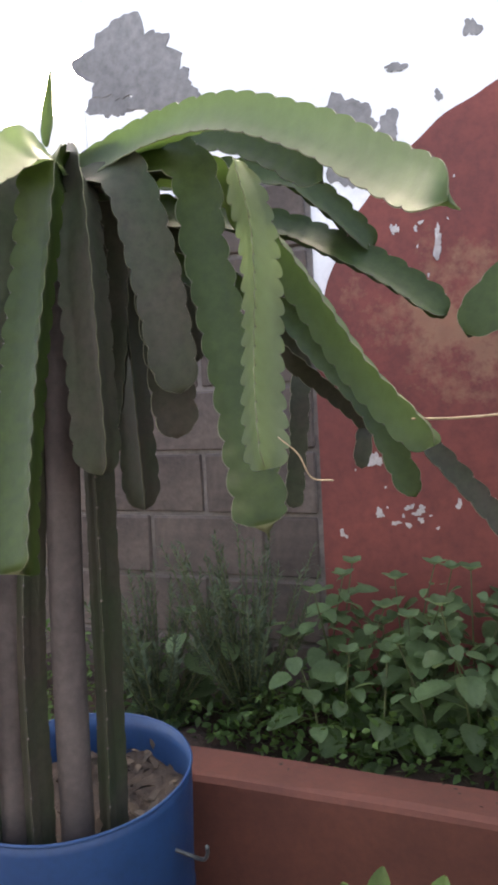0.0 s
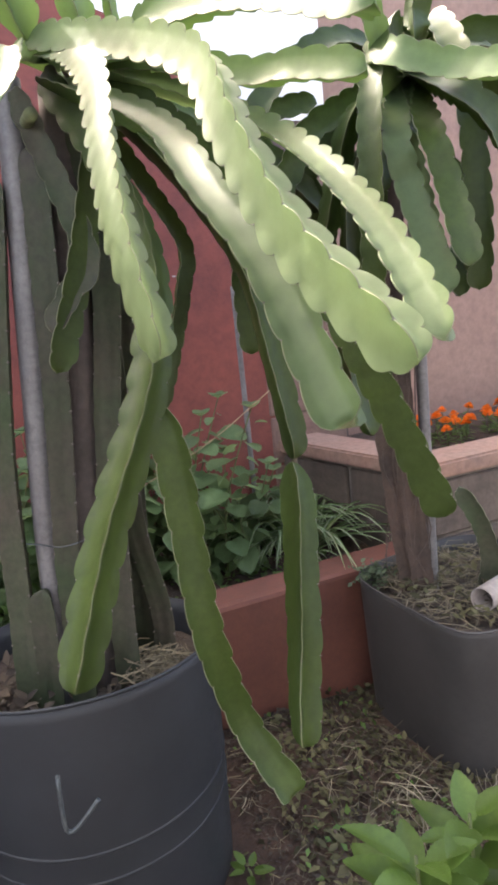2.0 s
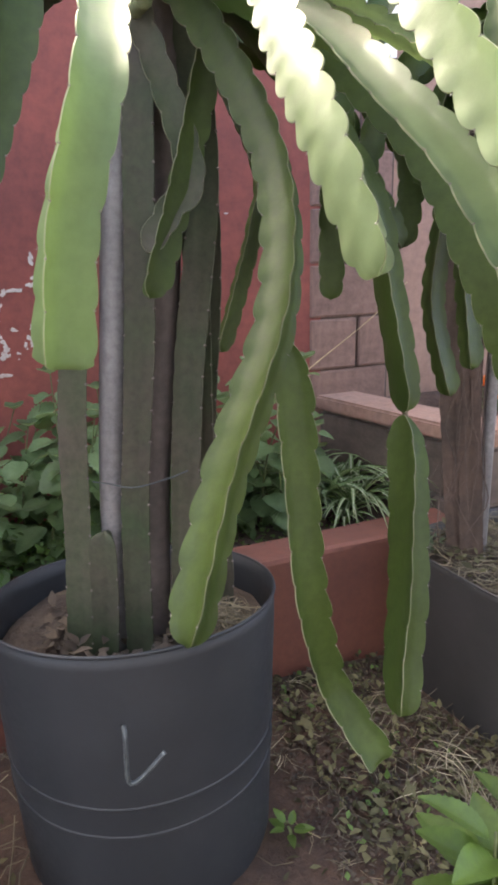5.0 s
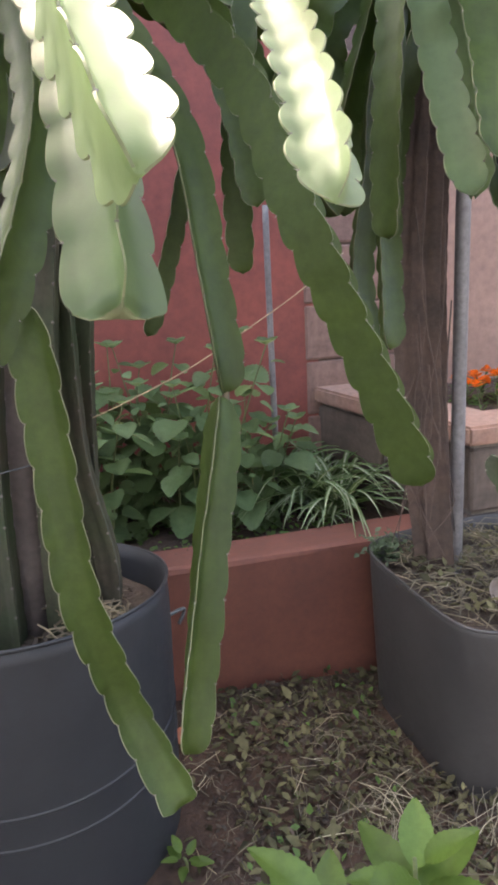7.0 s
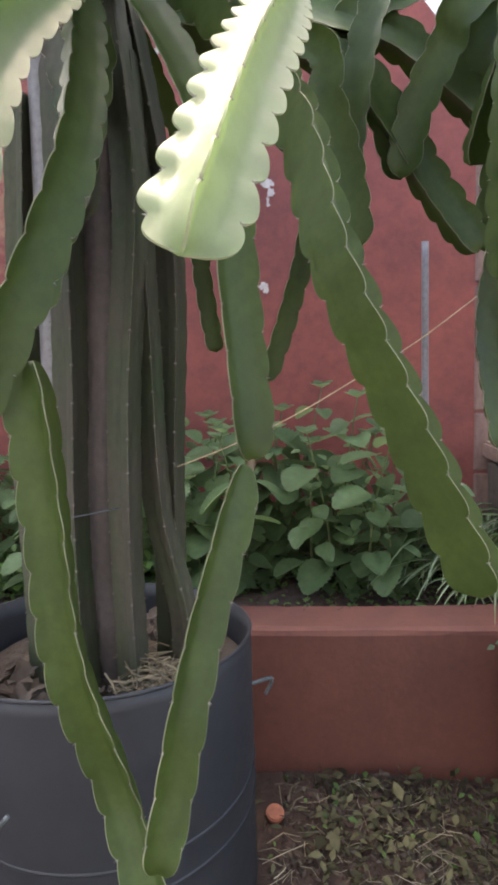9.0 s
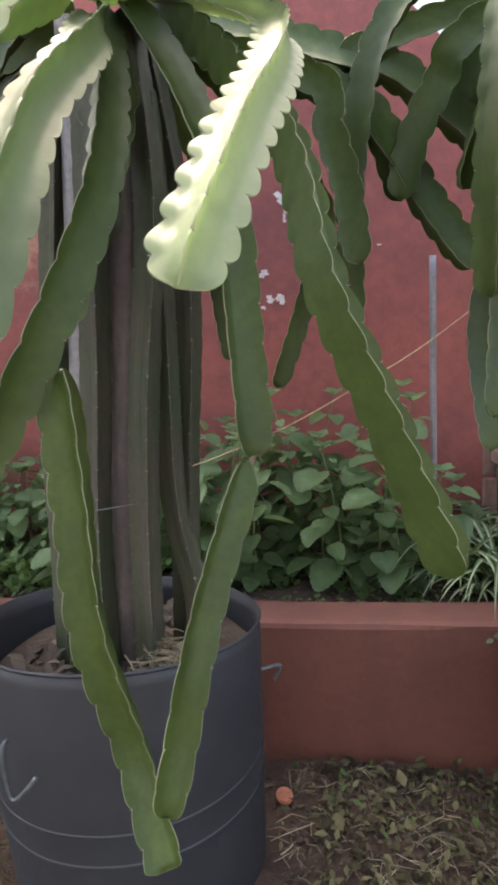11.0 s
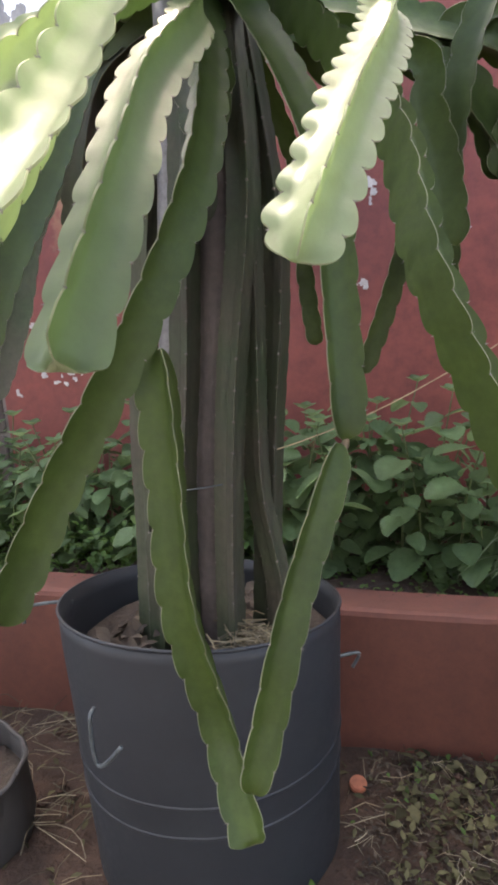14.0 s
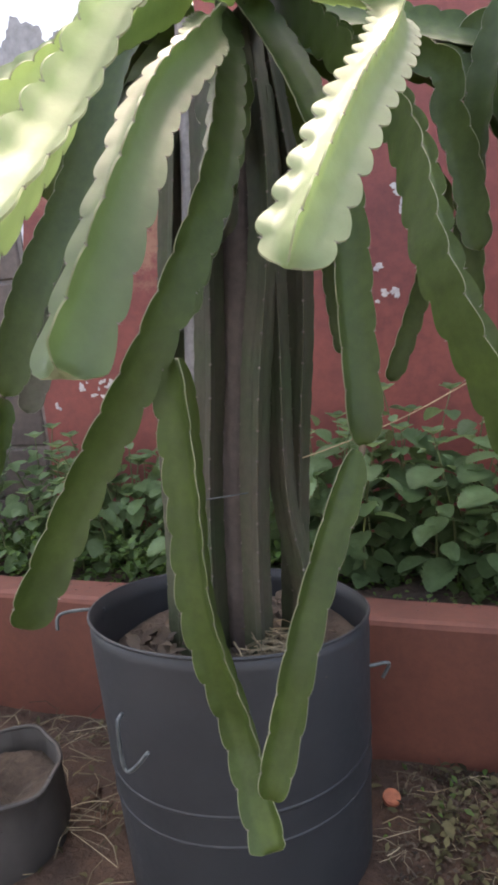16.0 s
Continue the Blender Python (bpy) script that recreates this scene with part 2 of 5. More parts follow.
def build_ground():
    xs = sorted({-60, -25, -10, -6, 6, 10, 25, 60} | {round(-4 + 0.05 * i, 3) for i in range(161)})
    ys = sorted({-60, -25, -10, -6, 6, 10, 25, 60} | {round(-3.5 + 0.05 * i, 3) for i in range(121)})
    vs = [(x, y, ground_z(x, y)) for y in ys for x in xs]
    w = len(xs)
    fs = [(j * w + i, j * w + i + 1, (j + 1) * w + i + 1, (j + 1) * w + i) for j in range(len(ys) - 1) for i in range(w - 1)]
    tagged(raw("ground", vs, fs, SOIL, smooth=True), "dark damp garden soil strewn with straw and leaves", "ground", kind="structure")


build_ground()

# ---- the red garden bed along the wall ----
BED_Y, BED_H, BED_D, WALL_Y = 0.157, 0.406, 0.145, 0.852
BED_X0, BED_X1 = -4.2, 0.80


def build_bed():
    bed = thing("garden_bed", "low red-painted rendered garden bed along the wall", "garden bed", kind="structure")
    bm = bmesh.new()
    n = 60
    # front wall: a slab with a slightly wavy worn top edge
    prof = [(0.0, -0.1), (0.0, BED_H - 0.018), (0.006, BED_H - 0.006), (0.02, BED_H), (BED_D - 0.02, BED_H), (BED_D, BED_H - 0.015), (BED_D, -0.1)]
    rows = []
    for i in range(n + 1):
        x = BED_X0 + (BED_X1 - BED_X0) * i / n
        row = []
        for k, (dy, z) in enumerate(prof):
            e = noise.noise(Vector((x * 3, k * 2.1, 0))) * (0.006 if 0 < k < 6 else 0.002)
            row.append(bm.verts.new((x, BED_Y + dy + e, z + e * 0.6)))
        rows.append(row)
    for a, b in zip(rows, rows[1:]):
        for k in range(len(prof) - 1):
            bm.faces.new((a[k], b[k], b[k + 1], a[k + 1]))
    bm.faces.new(list(reversed(rows[0])))
    bm.faces.new(rows[-1])
    bmesh.ops.recalc_face_normals(bm, faces=bm.faces)
    part("bed_wall", bm, RED, bed, "red-painted low wall with worn edge")
    vs, fs = [], []
    nx, ny = 120, 14
    for j in range(ny + 1):
        for i in range(nx + 1):
            x, y = BED_X0 + (BED_X1 - 0.02 - BED_X0) * i / nx, BED_Y + BED_D - 0.01 + (WALL_Y - BED_Y - BED_D + 0.02) * j / ny
            vs.append((x, y, BED_H - 0.05 + 0.05 * noise.noise(Vector((x * 4, y * 4, 2))) + 0.02 * noise.noise(Vector((x * 17, y * 17, 5)))))
    for j in range(ny):
        for i in range(nx):
            a = j * (nx + 1) + i
            fs.append((a, a + 1, a + nx + 2, a + nx + 1))
    raw("bed_soil", vs, fs, SOIL, bed, "dark crumbly soil", smooth=True)


build_bed()

# ---- back wall: red arch on white wash, cement blocks at both sides ----
ARCH_X, ARCH_Z, ARCH_W, ARCH_H = -0.405, 1.40, 1.067, 0.955


def blob(cx, cz, rx, rz, y, seed, n=22, rough=0.35):
    """An irregular flat chip on a wall facing -y."""
    rs = random.Random(seed)
    vs = []
    ph = [rs.uniform(0, 6.28) for _ in range(4)]
    for i in range(n):
        a = 2 * math.pi * i / n
        q = 1 + rough * (0.5 * math.sin(2 * a + ph[0]) + 0.35 * math.sin(3 * a + ph[1]) + 0.3 * math.sin(5 * a + ph[2]) + 0.22 * math.sin(8 * a + ph[3]) + 0.12 * math.sin(13 * a + ph[0]) + rs.uniform(-0.16, 0.16))
        vs.append((cx + rx * q * math.cos(a), y, cz + rz * q * math.sin(a)))
    return vs


def chips(name, rows, y, depth, material, parent, label):
    vs, fs = [], []
    for j, (cx, cz, rx, rz, seed) in enumerate(rows):
        n = 70 if rx > 0.03 else 26 if rx > 0.01 else 13
        ring = blob(cx, cz, rx, rz, y - depth - 0.0004 * (j % 9), seed, n, 0.5 if rx < 0.03 else 0.35)
        b = len(vs)
        vs += ring + [(x, y + 0.003, z) for x, _, z in ring]
        fs.append(tuple(range(b, b + n)))
        fs += [(b + i, b + (i + 1) % n, b + n + (i + 1) % n, b + n + i) for i in range(n)]
    ob = raw(name, vs, fs, material, parent, label)
    ob["kind"] = "stuff"
    return ob


def stained_red():
    """The wall's red paint, worn to ochre render over a broad patch."""
    m = mat("red_wall_paint_worn", (0.21, 0.056, 0.042), 0.8, (0.15, 0.043, 0.035), 30, 2.5, 0.35, spread=0.3)
    n, l = m.node_tree.nodes, m.node_tree.links
    b = n["Principled BSDF"]
    src = b.inputs["Base Color"].links[0].from_socket
    co = n.new("ShaderNodeTexCoord")
    mp = n.new("ShaderNodeMapping")
    mp.inputs["Location"].default_value = (1.02 / 0.62, 0, -1.58 / 0.42)
    mp.inputs["Scale"].default_value = (1 / 0.62, 0, 1 / 0.42)
    l.new(co.outputs["Object"], mp.inputs["Vector"])
    ln = n.new("ShaderNodeVectorMath")
    ln.operation = "LENGTH"
    l.new(mp.outputs[0], ln.inputs[0])
    nz = n.new("ShaderNodeTexNoise")
    nz.inputs["Scale"].default_value, nz.inputs["Detail"].default_value, nz.inputs["Roughness"].default_value = 7, 10, 0.75
    l.new(co.outputs["Object"], nz.inputs["Vector"])
    ad = n.new("ShaderNodeMath")
    ad.operation = "MULTIPLY_ADD"
    l.new(nz.outputs["Fac"], ad.inputs[0])
    ad.inputs[1].default_value = 3.0
    l.new(ln.outputs["Value"], ad.inputs[2])
    rp = n.new("ShaderNodeValToRGB")
    rp.color_ramp.elements[0].position, rp.color_ramp.elements[1].position = 0.80, 1.22
    rp.color_ramp.elements[0].color, rp.color_ramp.elements[1].color = (0.72, 0.72, 0.72, 1), (0, 0, 0, 1)
    half = n.new("ShaderNodeMath")
    half.operation = "MULTIPLY"
    half.inputs[1].default_value = 0.5
    l.new(ad.outputs[0], half.inputs[0])
    l.new(half.outputs[0], rp.inputs["Fac"])
    mx = n.new("ShaderNodeMixRGB")
    l.new(rp.outputs[0], mx.inputs["Fac"])
    l.new(src, mx.inputs[1])
    oc = n.new("ShaderNodeMixRGB")
    oc.inputs[1].default_value, oc.inputs[2].default_value = (0.21, 0.095, 0.055, 1), (0.36, 0.22, 0.12, 1)
    nf = n.new("ShaderNodeTexNoise")
    nf.inputs["Scale"].default_value, nf.inputs["Detail"].default_value = 14, 8
    l.new(co.outputs["Object"], nf.inputs["Vector"])
    l.new(nf.outputs["Fac"], oc.inputs["Fac"])
    l.new(oc.outputs[0], mx.inputs[2])
    l.new(mx.outputs[0], b.inputs["Base Color"])
    return m


def build_wall():
    wall = thing("wall_north", "garden wall with a red painted arch on flaking whitewash and bare cement blocks", "wall", kind="structure")
    bm = bmesh.new()
    box(bm, -2.32, 0.97, WALL_Y + 0.014, WALL_Y + 0.2, -0.1, 2.95, 0.01)
    box(bm, -6.0, -2.32, WALL_Y + 0.014, WALL_Y + 0.2, -0.1, 2.48, 0.01)
    part("masonry", bm, WHITE, wall, "whitewashed render, stained and flaking")
    pts = []
    for i in range(97):
        a = math.pi * i / 96
        c, s = math.cos(a), math.sin(a)
        pts.append((ARCH_X + ARCH_W * math.copysign(abs(c) ** 0.9, c), ARCH_Z + ARCH_H * abs(s) ** 0.92))
    pts = [(ARCH_X + ARCH_W, 0.2)] + pts + [(ARCH_X - ARCH_W, 0.2)]
    pts = [(x + 0.01 * noise.noise(Vector((x * 9, z * 9, 1))), z + 0.01 * noise.noise(Vector((x * 9, z * 9, 8)))) for x, z in pts]
    m = len(pts)
    vs = [(x, WALL_Y, z) for x, z in pts] + [(x, WALL_Y + 0.02, z) for x, z in pts]
    fs = [tuple(range(m))] + [(i, (i + 1) % m, (i + 1) % m + m, i + m) for i in range(m)]
    raw("painted_arch", vs, fs, stained_red(), wall, "dull red paint worn to ochre in the middle")
    rs = random.Random(3)
    spots = [(-0.376, 1.166, 0.016, 0.016), (-0.378, 1.25, 0.012, 0.022), (-0.036, 1.228, 0.017, 0.022), (-0.032, 1.545, 0.028, 0.018), (-0.014, 1.505, 0.018, 0.03), (0.062, 1.232, 0.008, 0.012),
             (-1.063, 1.807, 0.018, 0.05), (-1.199, 1.88, 0.014, 0.03), (-1.297, 1.144, 0.026, 0.036), (-0.862, 0.999, 0.016, 0.03), (-0.927, 1.003, 0.01, 0.014), (-0.628, 2.139, 0.03, 0.014), (-0.546, 2.122, 0.02, 0.014),
             (-0.712, 2.102, 0.025, 0.018), (-0.418, 2.138, 0.012, 0.01), (-0.318, 2.148, 0.02, 0.03), (-1.125, 1.183, 0.012, 0.02), (-1.406, 0.90, 0.014, 0.018), (-0.312, 1.964, 0.02, 0.024), (-0.43, 1.152, 0.03, 0.008), (-0.49, 0.884, 0.03, 0.012)]
    rows = []
    for i, (x, z, a, b) in enumerate(spots):
        for k in range(4):
            q = rs.uniform(0.28, 0.62)
            rows.append((x + rs.gauss(0, 0.42) * a, z + rs.gauss(0, 0.42) * b, a * q, b * q * rs.uniform(0.6, 1.2), i * 9 + k))
    for cx, cz, w, h, k in ((-0.52, 0.98, 0.09, 0.07, 34), (-0.50, 1.10, 0.05, 0.06, 14), (-0.41, 0.98, 0.06, 0.04, 10), (-0.15, 1.30, 0.2, 0.18, 4), (-1.20, 0.98, 0.16, 0.10, 16), (-0.85, 0.98, 0.1, 0.08, 8), (-0.6, 2.06, 0.2, 0.08, 10), (-0.5, 1.15, 0.5, 0.3, 8), (0.25, 1.4, 0.15, 0.3, 2), (-1.1, 1.85, 0.2, 0.15, 8)):
        for i in range(k):
            q = rs.uniform(0.002, 0.010)
            rows.append((rs.gauss(cx, w / 2), rs.gauss(cz, h / 2), q * rs.uniform(0.7, 1.6), q * rs.uniform(0.7, 1.5), rs.randrange(9999)))
    chips("flaked_spots", rows, WALL_Y, 0.0015, FLAKE, wall, "chipped pale plaster spots")
    rows = [(-1.35, 2.18, 0.125, 0.13, 5), (-1.21, 2.19, 0.035, 0.06, 6), (-0.40, 2.49, 0.035, 0.05, 7), (-0.51, 2.47, 0.02, 0.03, 8), (-1.18, 2.38, 0.032, 0.014, 9), (-1.055, 2.27, 0.012, 0.015, 10), (-0.12, 2.50, 0.05, 0.05, 14),
            (-2.12, 2.60, 0.19, 0.15, 11), (-1.98, 2.46, 0.13, 0.09, 12), (-2.2, 2.48, 0.08, 0.07, 13), (-0.952, 2.447, 0.022, 0.03, 16), (0.7, 2.4, 0.1, 0.05, 15)]
    chips("bare_patches", rows, WALL_Y + 0.014, 0.002, GREY, wall, "grey bare cement where whitewash fell off")
    return wall


wall_north = build_wall()



def build_unseen_south_wall():
    """An unseen plain wall added behind the viewer to close the yard, block low sky and bounce light."""
    bm = bmesh.new()
    box(bm, -8.0, 8.0, -3.6, -3.4, -0.1, 3.2, 0.01)
    tagged(part("unseen_wall_south", bm, BOUNCE_GREY), "unseen plain grey wall added to block low sky and bounce cool light", "wall", kind="structure")


build_unseen_south_wall()


# ---- drums ----
def drum(name, at, r, h, lean, paint, label, rows, foot=0.94, cut=(0.0, 0.0), square=None):
    """An open plastic drum: thin wall, rolled rim, raised hoops. rows: hoop heights below the rim; cut: the slope of the sawn-off top; square: the turn of a rounded-square plan."""
    ob = thing(name, label, "drum planter", group="drum planters")
    ob.matrix_world = Matrix.Translation(at) @ Matrix.Rotation(lean[0], 4, "X") @ Matrix.Rotation(lean[1], 4, "Y")
    sides = 72

    def radius(z):
        return r * (foot + (1 - foot) * min(1, z / (h * 0.9)))

    def turned(name, prof, label="", closed=False):
        vs, fs = [], []
        for q, z in prof:
            for k in range(sides):
                a = 2 * math.pi * k / sides
                e = 1 + 0.004 * math.sin(2 * a + 1) + 0.002 * math.sin(5 * a) + 0.0015 * math.sin(9 * a + z * 20)
                if square is not None:
                    e *= (abs(math.cos(a - square)) ** 5 + abs(math.sin(a - square)) ** 5) ** -0.2
                x, y = q * e * math.cos(a), q * e * math.sin(a)
                vs.append((x, y, z + (cut[0] * x + cut[1] * y) * min(1, z / h) ** 3))
        m = len(prof)
        for i in range(m if closed else m - 1):
            i2 = (i + 1) % m
            for k in range(sides):
                k2 = (k + 1) % sides
                fs.append((i * sides + k, i * sides + k2, i2 * sides + k2, i2 * sides + k))
        raw(name, vs, fs, paint, ob, label, smooth=True)

    outer = [(radius(h * i / 24), h * i / 24) for i in range(25)]
    turned("shell", outer + [(r - 0.004, h)] + [(radius(h - 0.04 * i) - 0.006, h - 0.04 * i) for i in range(1, 8)])
    turned("rim", [(r + 0.0036 * math.cos(a), h + 0.0036 * math.sin(a)) for a in [2 * math.pi * i / 10 for i in range(10)]], "rolled rim", True)
    for d in rows:
        z = h - d
        turned("hoop", [(radius(z) - 0.003, z - 0.007), (radius(z) + 0.0012, z - 0.003), (radius(z) + 0.0024, z), (radius(z) + 0.0012, z + 0.003), (radius(z) - 0.003, z + 0.007)], "raised hoop")
    return ob


def soil_in(at, r, z, lean, name="potting_soil", square=None):
    vs, fs = [(0, 0, 0.01)], []
    rings, sides = 9, 40
    for i in range(1, rings + 1):
        for k in range(sides):
            a = 2 * math.pi * k / sides
            q = r * i / rings
            if square is not None:
                q *= (abs(math.cos(a - square)) ** 5 + abs(math.sin(a - square)) ** 5) ** -0.2
            p = Vector((q * math.cos(a), q * math.sin(a), 0))
            p.z = 0.03 * noise.noise(p * 9 + Vector(at)) + 0.015 * noise.noise(p * 30) - 0.01 * (i == rings)
            vs.append(p)
    for k in range(sides):
        fs.append((0, 1 + k, 1 + (k + 1) % sides))
    for i in range(rings - 1):
        for k in range(sides):
            k2 = (k + 1) % sides
            a, b = 1 + i * sides, 1 + (i + 1) * sides
            fs.append((a + k, b + k, b + k2, a + k2))
    ob = raw(name, vs, fs, POTSOIL, smooth=True)
    ob.matrix_world = Matrix.Translation(at) @ Matrix.Rotation(lean[0], 4, "X") @ Matrix.Rotation(lean[1], 4, "Y") @ Matrix.Translation((0, 0, z))
    return tagged(ob, "dry crumbly soil with dead leaves filling the drum", "soil", kind="stuff")


# ---- dragon fruit stems ----
def stem(plant, pts, w=0.035, hint=(0, -1, 0.2), twist=0.0, period=0.045, amp=0.22, tip="round", paint=STEM, name="stem", label="", thick=0.005, taper=0.05, wings=3, flat=0.0, seed=0, bare=False, fine=0.0045):
    """One three-winged climbing cactus stem along a curve, with scalloped horny edges and areoles in the notches."""
    rs = random.Random(seed * 77 + len(plant.children))
    _, _, length = spline(pts, 20)
    n = max(16, int(length / fine))
    P, T, length = spline(pts, n)
    ref = Vector(hint)
    vs, fs, idx = [], [], []
    per = 9 * wings
    offs = [rs.random() for _ in range(wings)]
    areoles = []
    last = [None] * wings
    for i, (c, t) in enumerate(zip(P, T)):
        ref = (ref - t * ref.dot(t)).normalized()
        side = t.cross(ref)
        s = length * i / (n - 1)
        a0 = twist * i / (n - 1)
        env = min(1.0, (s / taper) ** 0.5 * 0.85 + 0.15) if taper else 1.0
        left = max(0.0, length - s)
        if tip in ("round", "cut"):
            far = min(0.06, 1.35 * w) if tip == "round" else 0.009
            env *= max(0.12 if tip == "round" else 0.6, (1 - (1 - min(left / far, 1)) ** 2.6) ** 0.45)
        elif tip == "point":
            env *= max(0.05, min(1, (left / 0.09) ** 0.8))
        vary = 1 + 0.07 * noise.noise(Vector((s * 5, seed, 3)))
        angs = [a0 + 2 * math.pi * k / wings + flat * (1 if k == 1 else -1 if k == 2 else 0) for k in range(wings)]
        for k in range(wings):
            ang = angs[k]
            gap = ((angs[(k + 1) % wings] - ang) % (2 * math.pi)) / 2
            d = ref * math.cos(ang) + side * math.sin(ang)
            av = ang + gap
            dv = ref * math.cos(av) + side * math.sin(av)
            e = t.cross(d)
            u = s / period + offs[k]
            f = u - math.floor(u)
            # each lobe swells towards the tip and steps back sharply to its areole
            lobe = 1 - (1 - f / 0.7) ** 1.9 if f < 0.7 else math.sqrt(max(0.0, 1 - ((f - 0.7) / 0.3) ** 2))
            soft = 0.5 - 0.5 * math.cos(2 * math.pi * f ** 1.3)
            puff = 1 - min(0.6, 1.5 * amp) * (1 - 0.25 * lobe - 0.75 * soft)
            wave = 0.0007 * math.sin(2 * math.pi * u) * amp / 0.22
            we = w * env * vary * (1 - amp + amp * lobe)
            core = max(0.14, 0.62 * math.cos(gap)) * w * env
            th = thick * (0.5 + 0.5 * env)
            mid = 0.5 * w * env * vary * (1 - 0.5 * amp + 0.12 * amp * soft)
            out = 0.55 * mid + 0.45 * w * env * vary * (1 - amp + amp * (0.35 * lobe + 0.65 * soft))
            lo, hi = c + d * we - e * (0.0008 - wave), c + d * (we + 0.0004) + e * (0.0008 + wave)
            vs += [c + d * mid - e * th * 0.8 * (0.6 + 0.4 * puff), c + d * out - e * (th * 0.38 * puff - wave * 0.5), lo, lo, hi, hi,
                   c + d * out + e * (th * 0.38 * puff + wave * 0.5), c + d * mid + e * th * 0.8 * (0.6 + 0.4 * puff), c + dv * core]
            if last[k] is not None and math.floor(u) != last[k] and 0.03 < s < length - 0.02 and (name != "main_stem" or rs.random() < 0.9):
                areoles.append((c + d * (we - 0.001) + e * wave, d, t, e))
            last[k] = math.floor(u)
    for i in range(n - 1):
        for k in range(per):
            if k % 9 in (2, 4):
                continue
            k2 = (k + 1) % per
            fs.append((i * per + k, i * per + k2, (i + 1) * per + k2, (i + 1) * per + k))
            idx.append(1 if k % 9 == 3 else 0)
    fs.append(tuple(range(per - 1, -1, -1)))
    vs.append(P[-1] + T[-1] * 0.002)
    for k in range(per):
        fs.append(((n - 1) * per + k, (n - 1) * per + (k + 1) % per, len(vs) - 1))
    idx += [0] + [2 if tip == "cut" else 0] * per
    ob = raw(name, vs, fs, [paint, paint if name == "main_stem" else CORK, FLESH], plant, label, smooth=True, idx=idx)
    va, fa = [], []
    g0 = 1.15 if name == "main_stem" else 0.62
    for c, d, t, e in areoles:
        b = len(va)
        va += [c + t * 0.004 * g0, c - t * 0.004 * g0, c + e * 0.003 * g0 + d * 0.001, c - e * 0.003 * g0 + d * 0.001, c + d * 0.004 * g0]
        fa += [(b, b + 2, b + 4), (b + 2, b + 1, b + 4), (b + 1, b + 3, b + 4), (b + 3, b, b + 4)]
        for q in range(3):
            g = (d + t * rs.uniform(-0.8, 0.8) + e * rs.uniform(-0.8, 0.8)).normalized() * rs.uniform(0.003, 0.007) * g0
            b = len(va)
            va += [c + t * 0.0006, c - t * 0.0006, c + e * 0.0006, c + d * 0.002 + g]
            fa += [(b, b + 1, b + 3), (b + 1, b + 2, b + 3), (b + 2, b, b + 3)]
    if va and not bare:
        tagged(raw("areole_fuzz", va, fa, SPINE_OLD if name == "main_stem" else SPINE, ob), kind="stuff")
    return ob


# ---- the raised block planter in the corner, and the house behind ----
def build_planter():
    pl = thing("raised_planter", "raised cement-block planter with a rendered pinkish coping", "planter", kind="structure")
    P = [(0.655, 0.86), (0.872, 0.155), (3.6, 0.20), (3.6, 0.85)]          # outline of the outer face
    top, cop = 0.70, 0.055

    def prism(bm, poly, z0, z1):
        lo, hi = [bm.verts.new((x, y, z0)) for x, y in poly], [bm.verts.new((x, y, z1)) for x, y in poly]
        n = len(poly)
        bm.faces.new(hi)
        bm.faces.new(list(reversed(lo)))
        for i in range(n):
            bm.faces.new((lo[i], lo[(i + 1) % n], hi[(i + 1) % n], hi[i]))
        return lo + hi
    bm = bmesh.new()
    prism(bm, [(P[0][0] + 0.012, P[0][1]), (P[1][0] + 0.012, P[1][1] + 0.012), (P[2][0], P[2][1] + 0.012), (3.6, 0.3), (0.97, 0.28), (0.80, 0.86)], -0.1, top - cop)
    bmesh.ops.recalc_face_normals(bm, faces=bm.faces)
    part("core", bm, MORTAR, pl, "grey mortar")
    bm = bmesh.new()
    prism(bm, [(P[0][0] - 0.02, P[0][1]), (P[1][0] - 0.02, P[1][1] - 0.02), (P[2][0], P[2][1] - 0.02), (3.6, 0.33), (0.985, 0.295), (0.815, 0.86)], top - cop, top)
    bmesh.ops.recalc_face_normals(bm, faces=bm.faces)
    bmesh.ops.bevel(bm, geom=list(bm.edges), offset=0.008, segments=2, affect="EDGES")
    part("coping", bm, COPING, pl, "pinkish rendered coping")
    bm = bmesh.new()
    prism(bm, [(0.80, 0.85), (0.975, 0.29), (3.6, 0.32), (3.6, 0.85)], 0.3, top - 0.04)
    bmesh.ops.recalc_face_normals(bm, faces=bm.faces)
    part("planter_soil", bm, SOIL, pl)
    return pl


planter = build_planter()


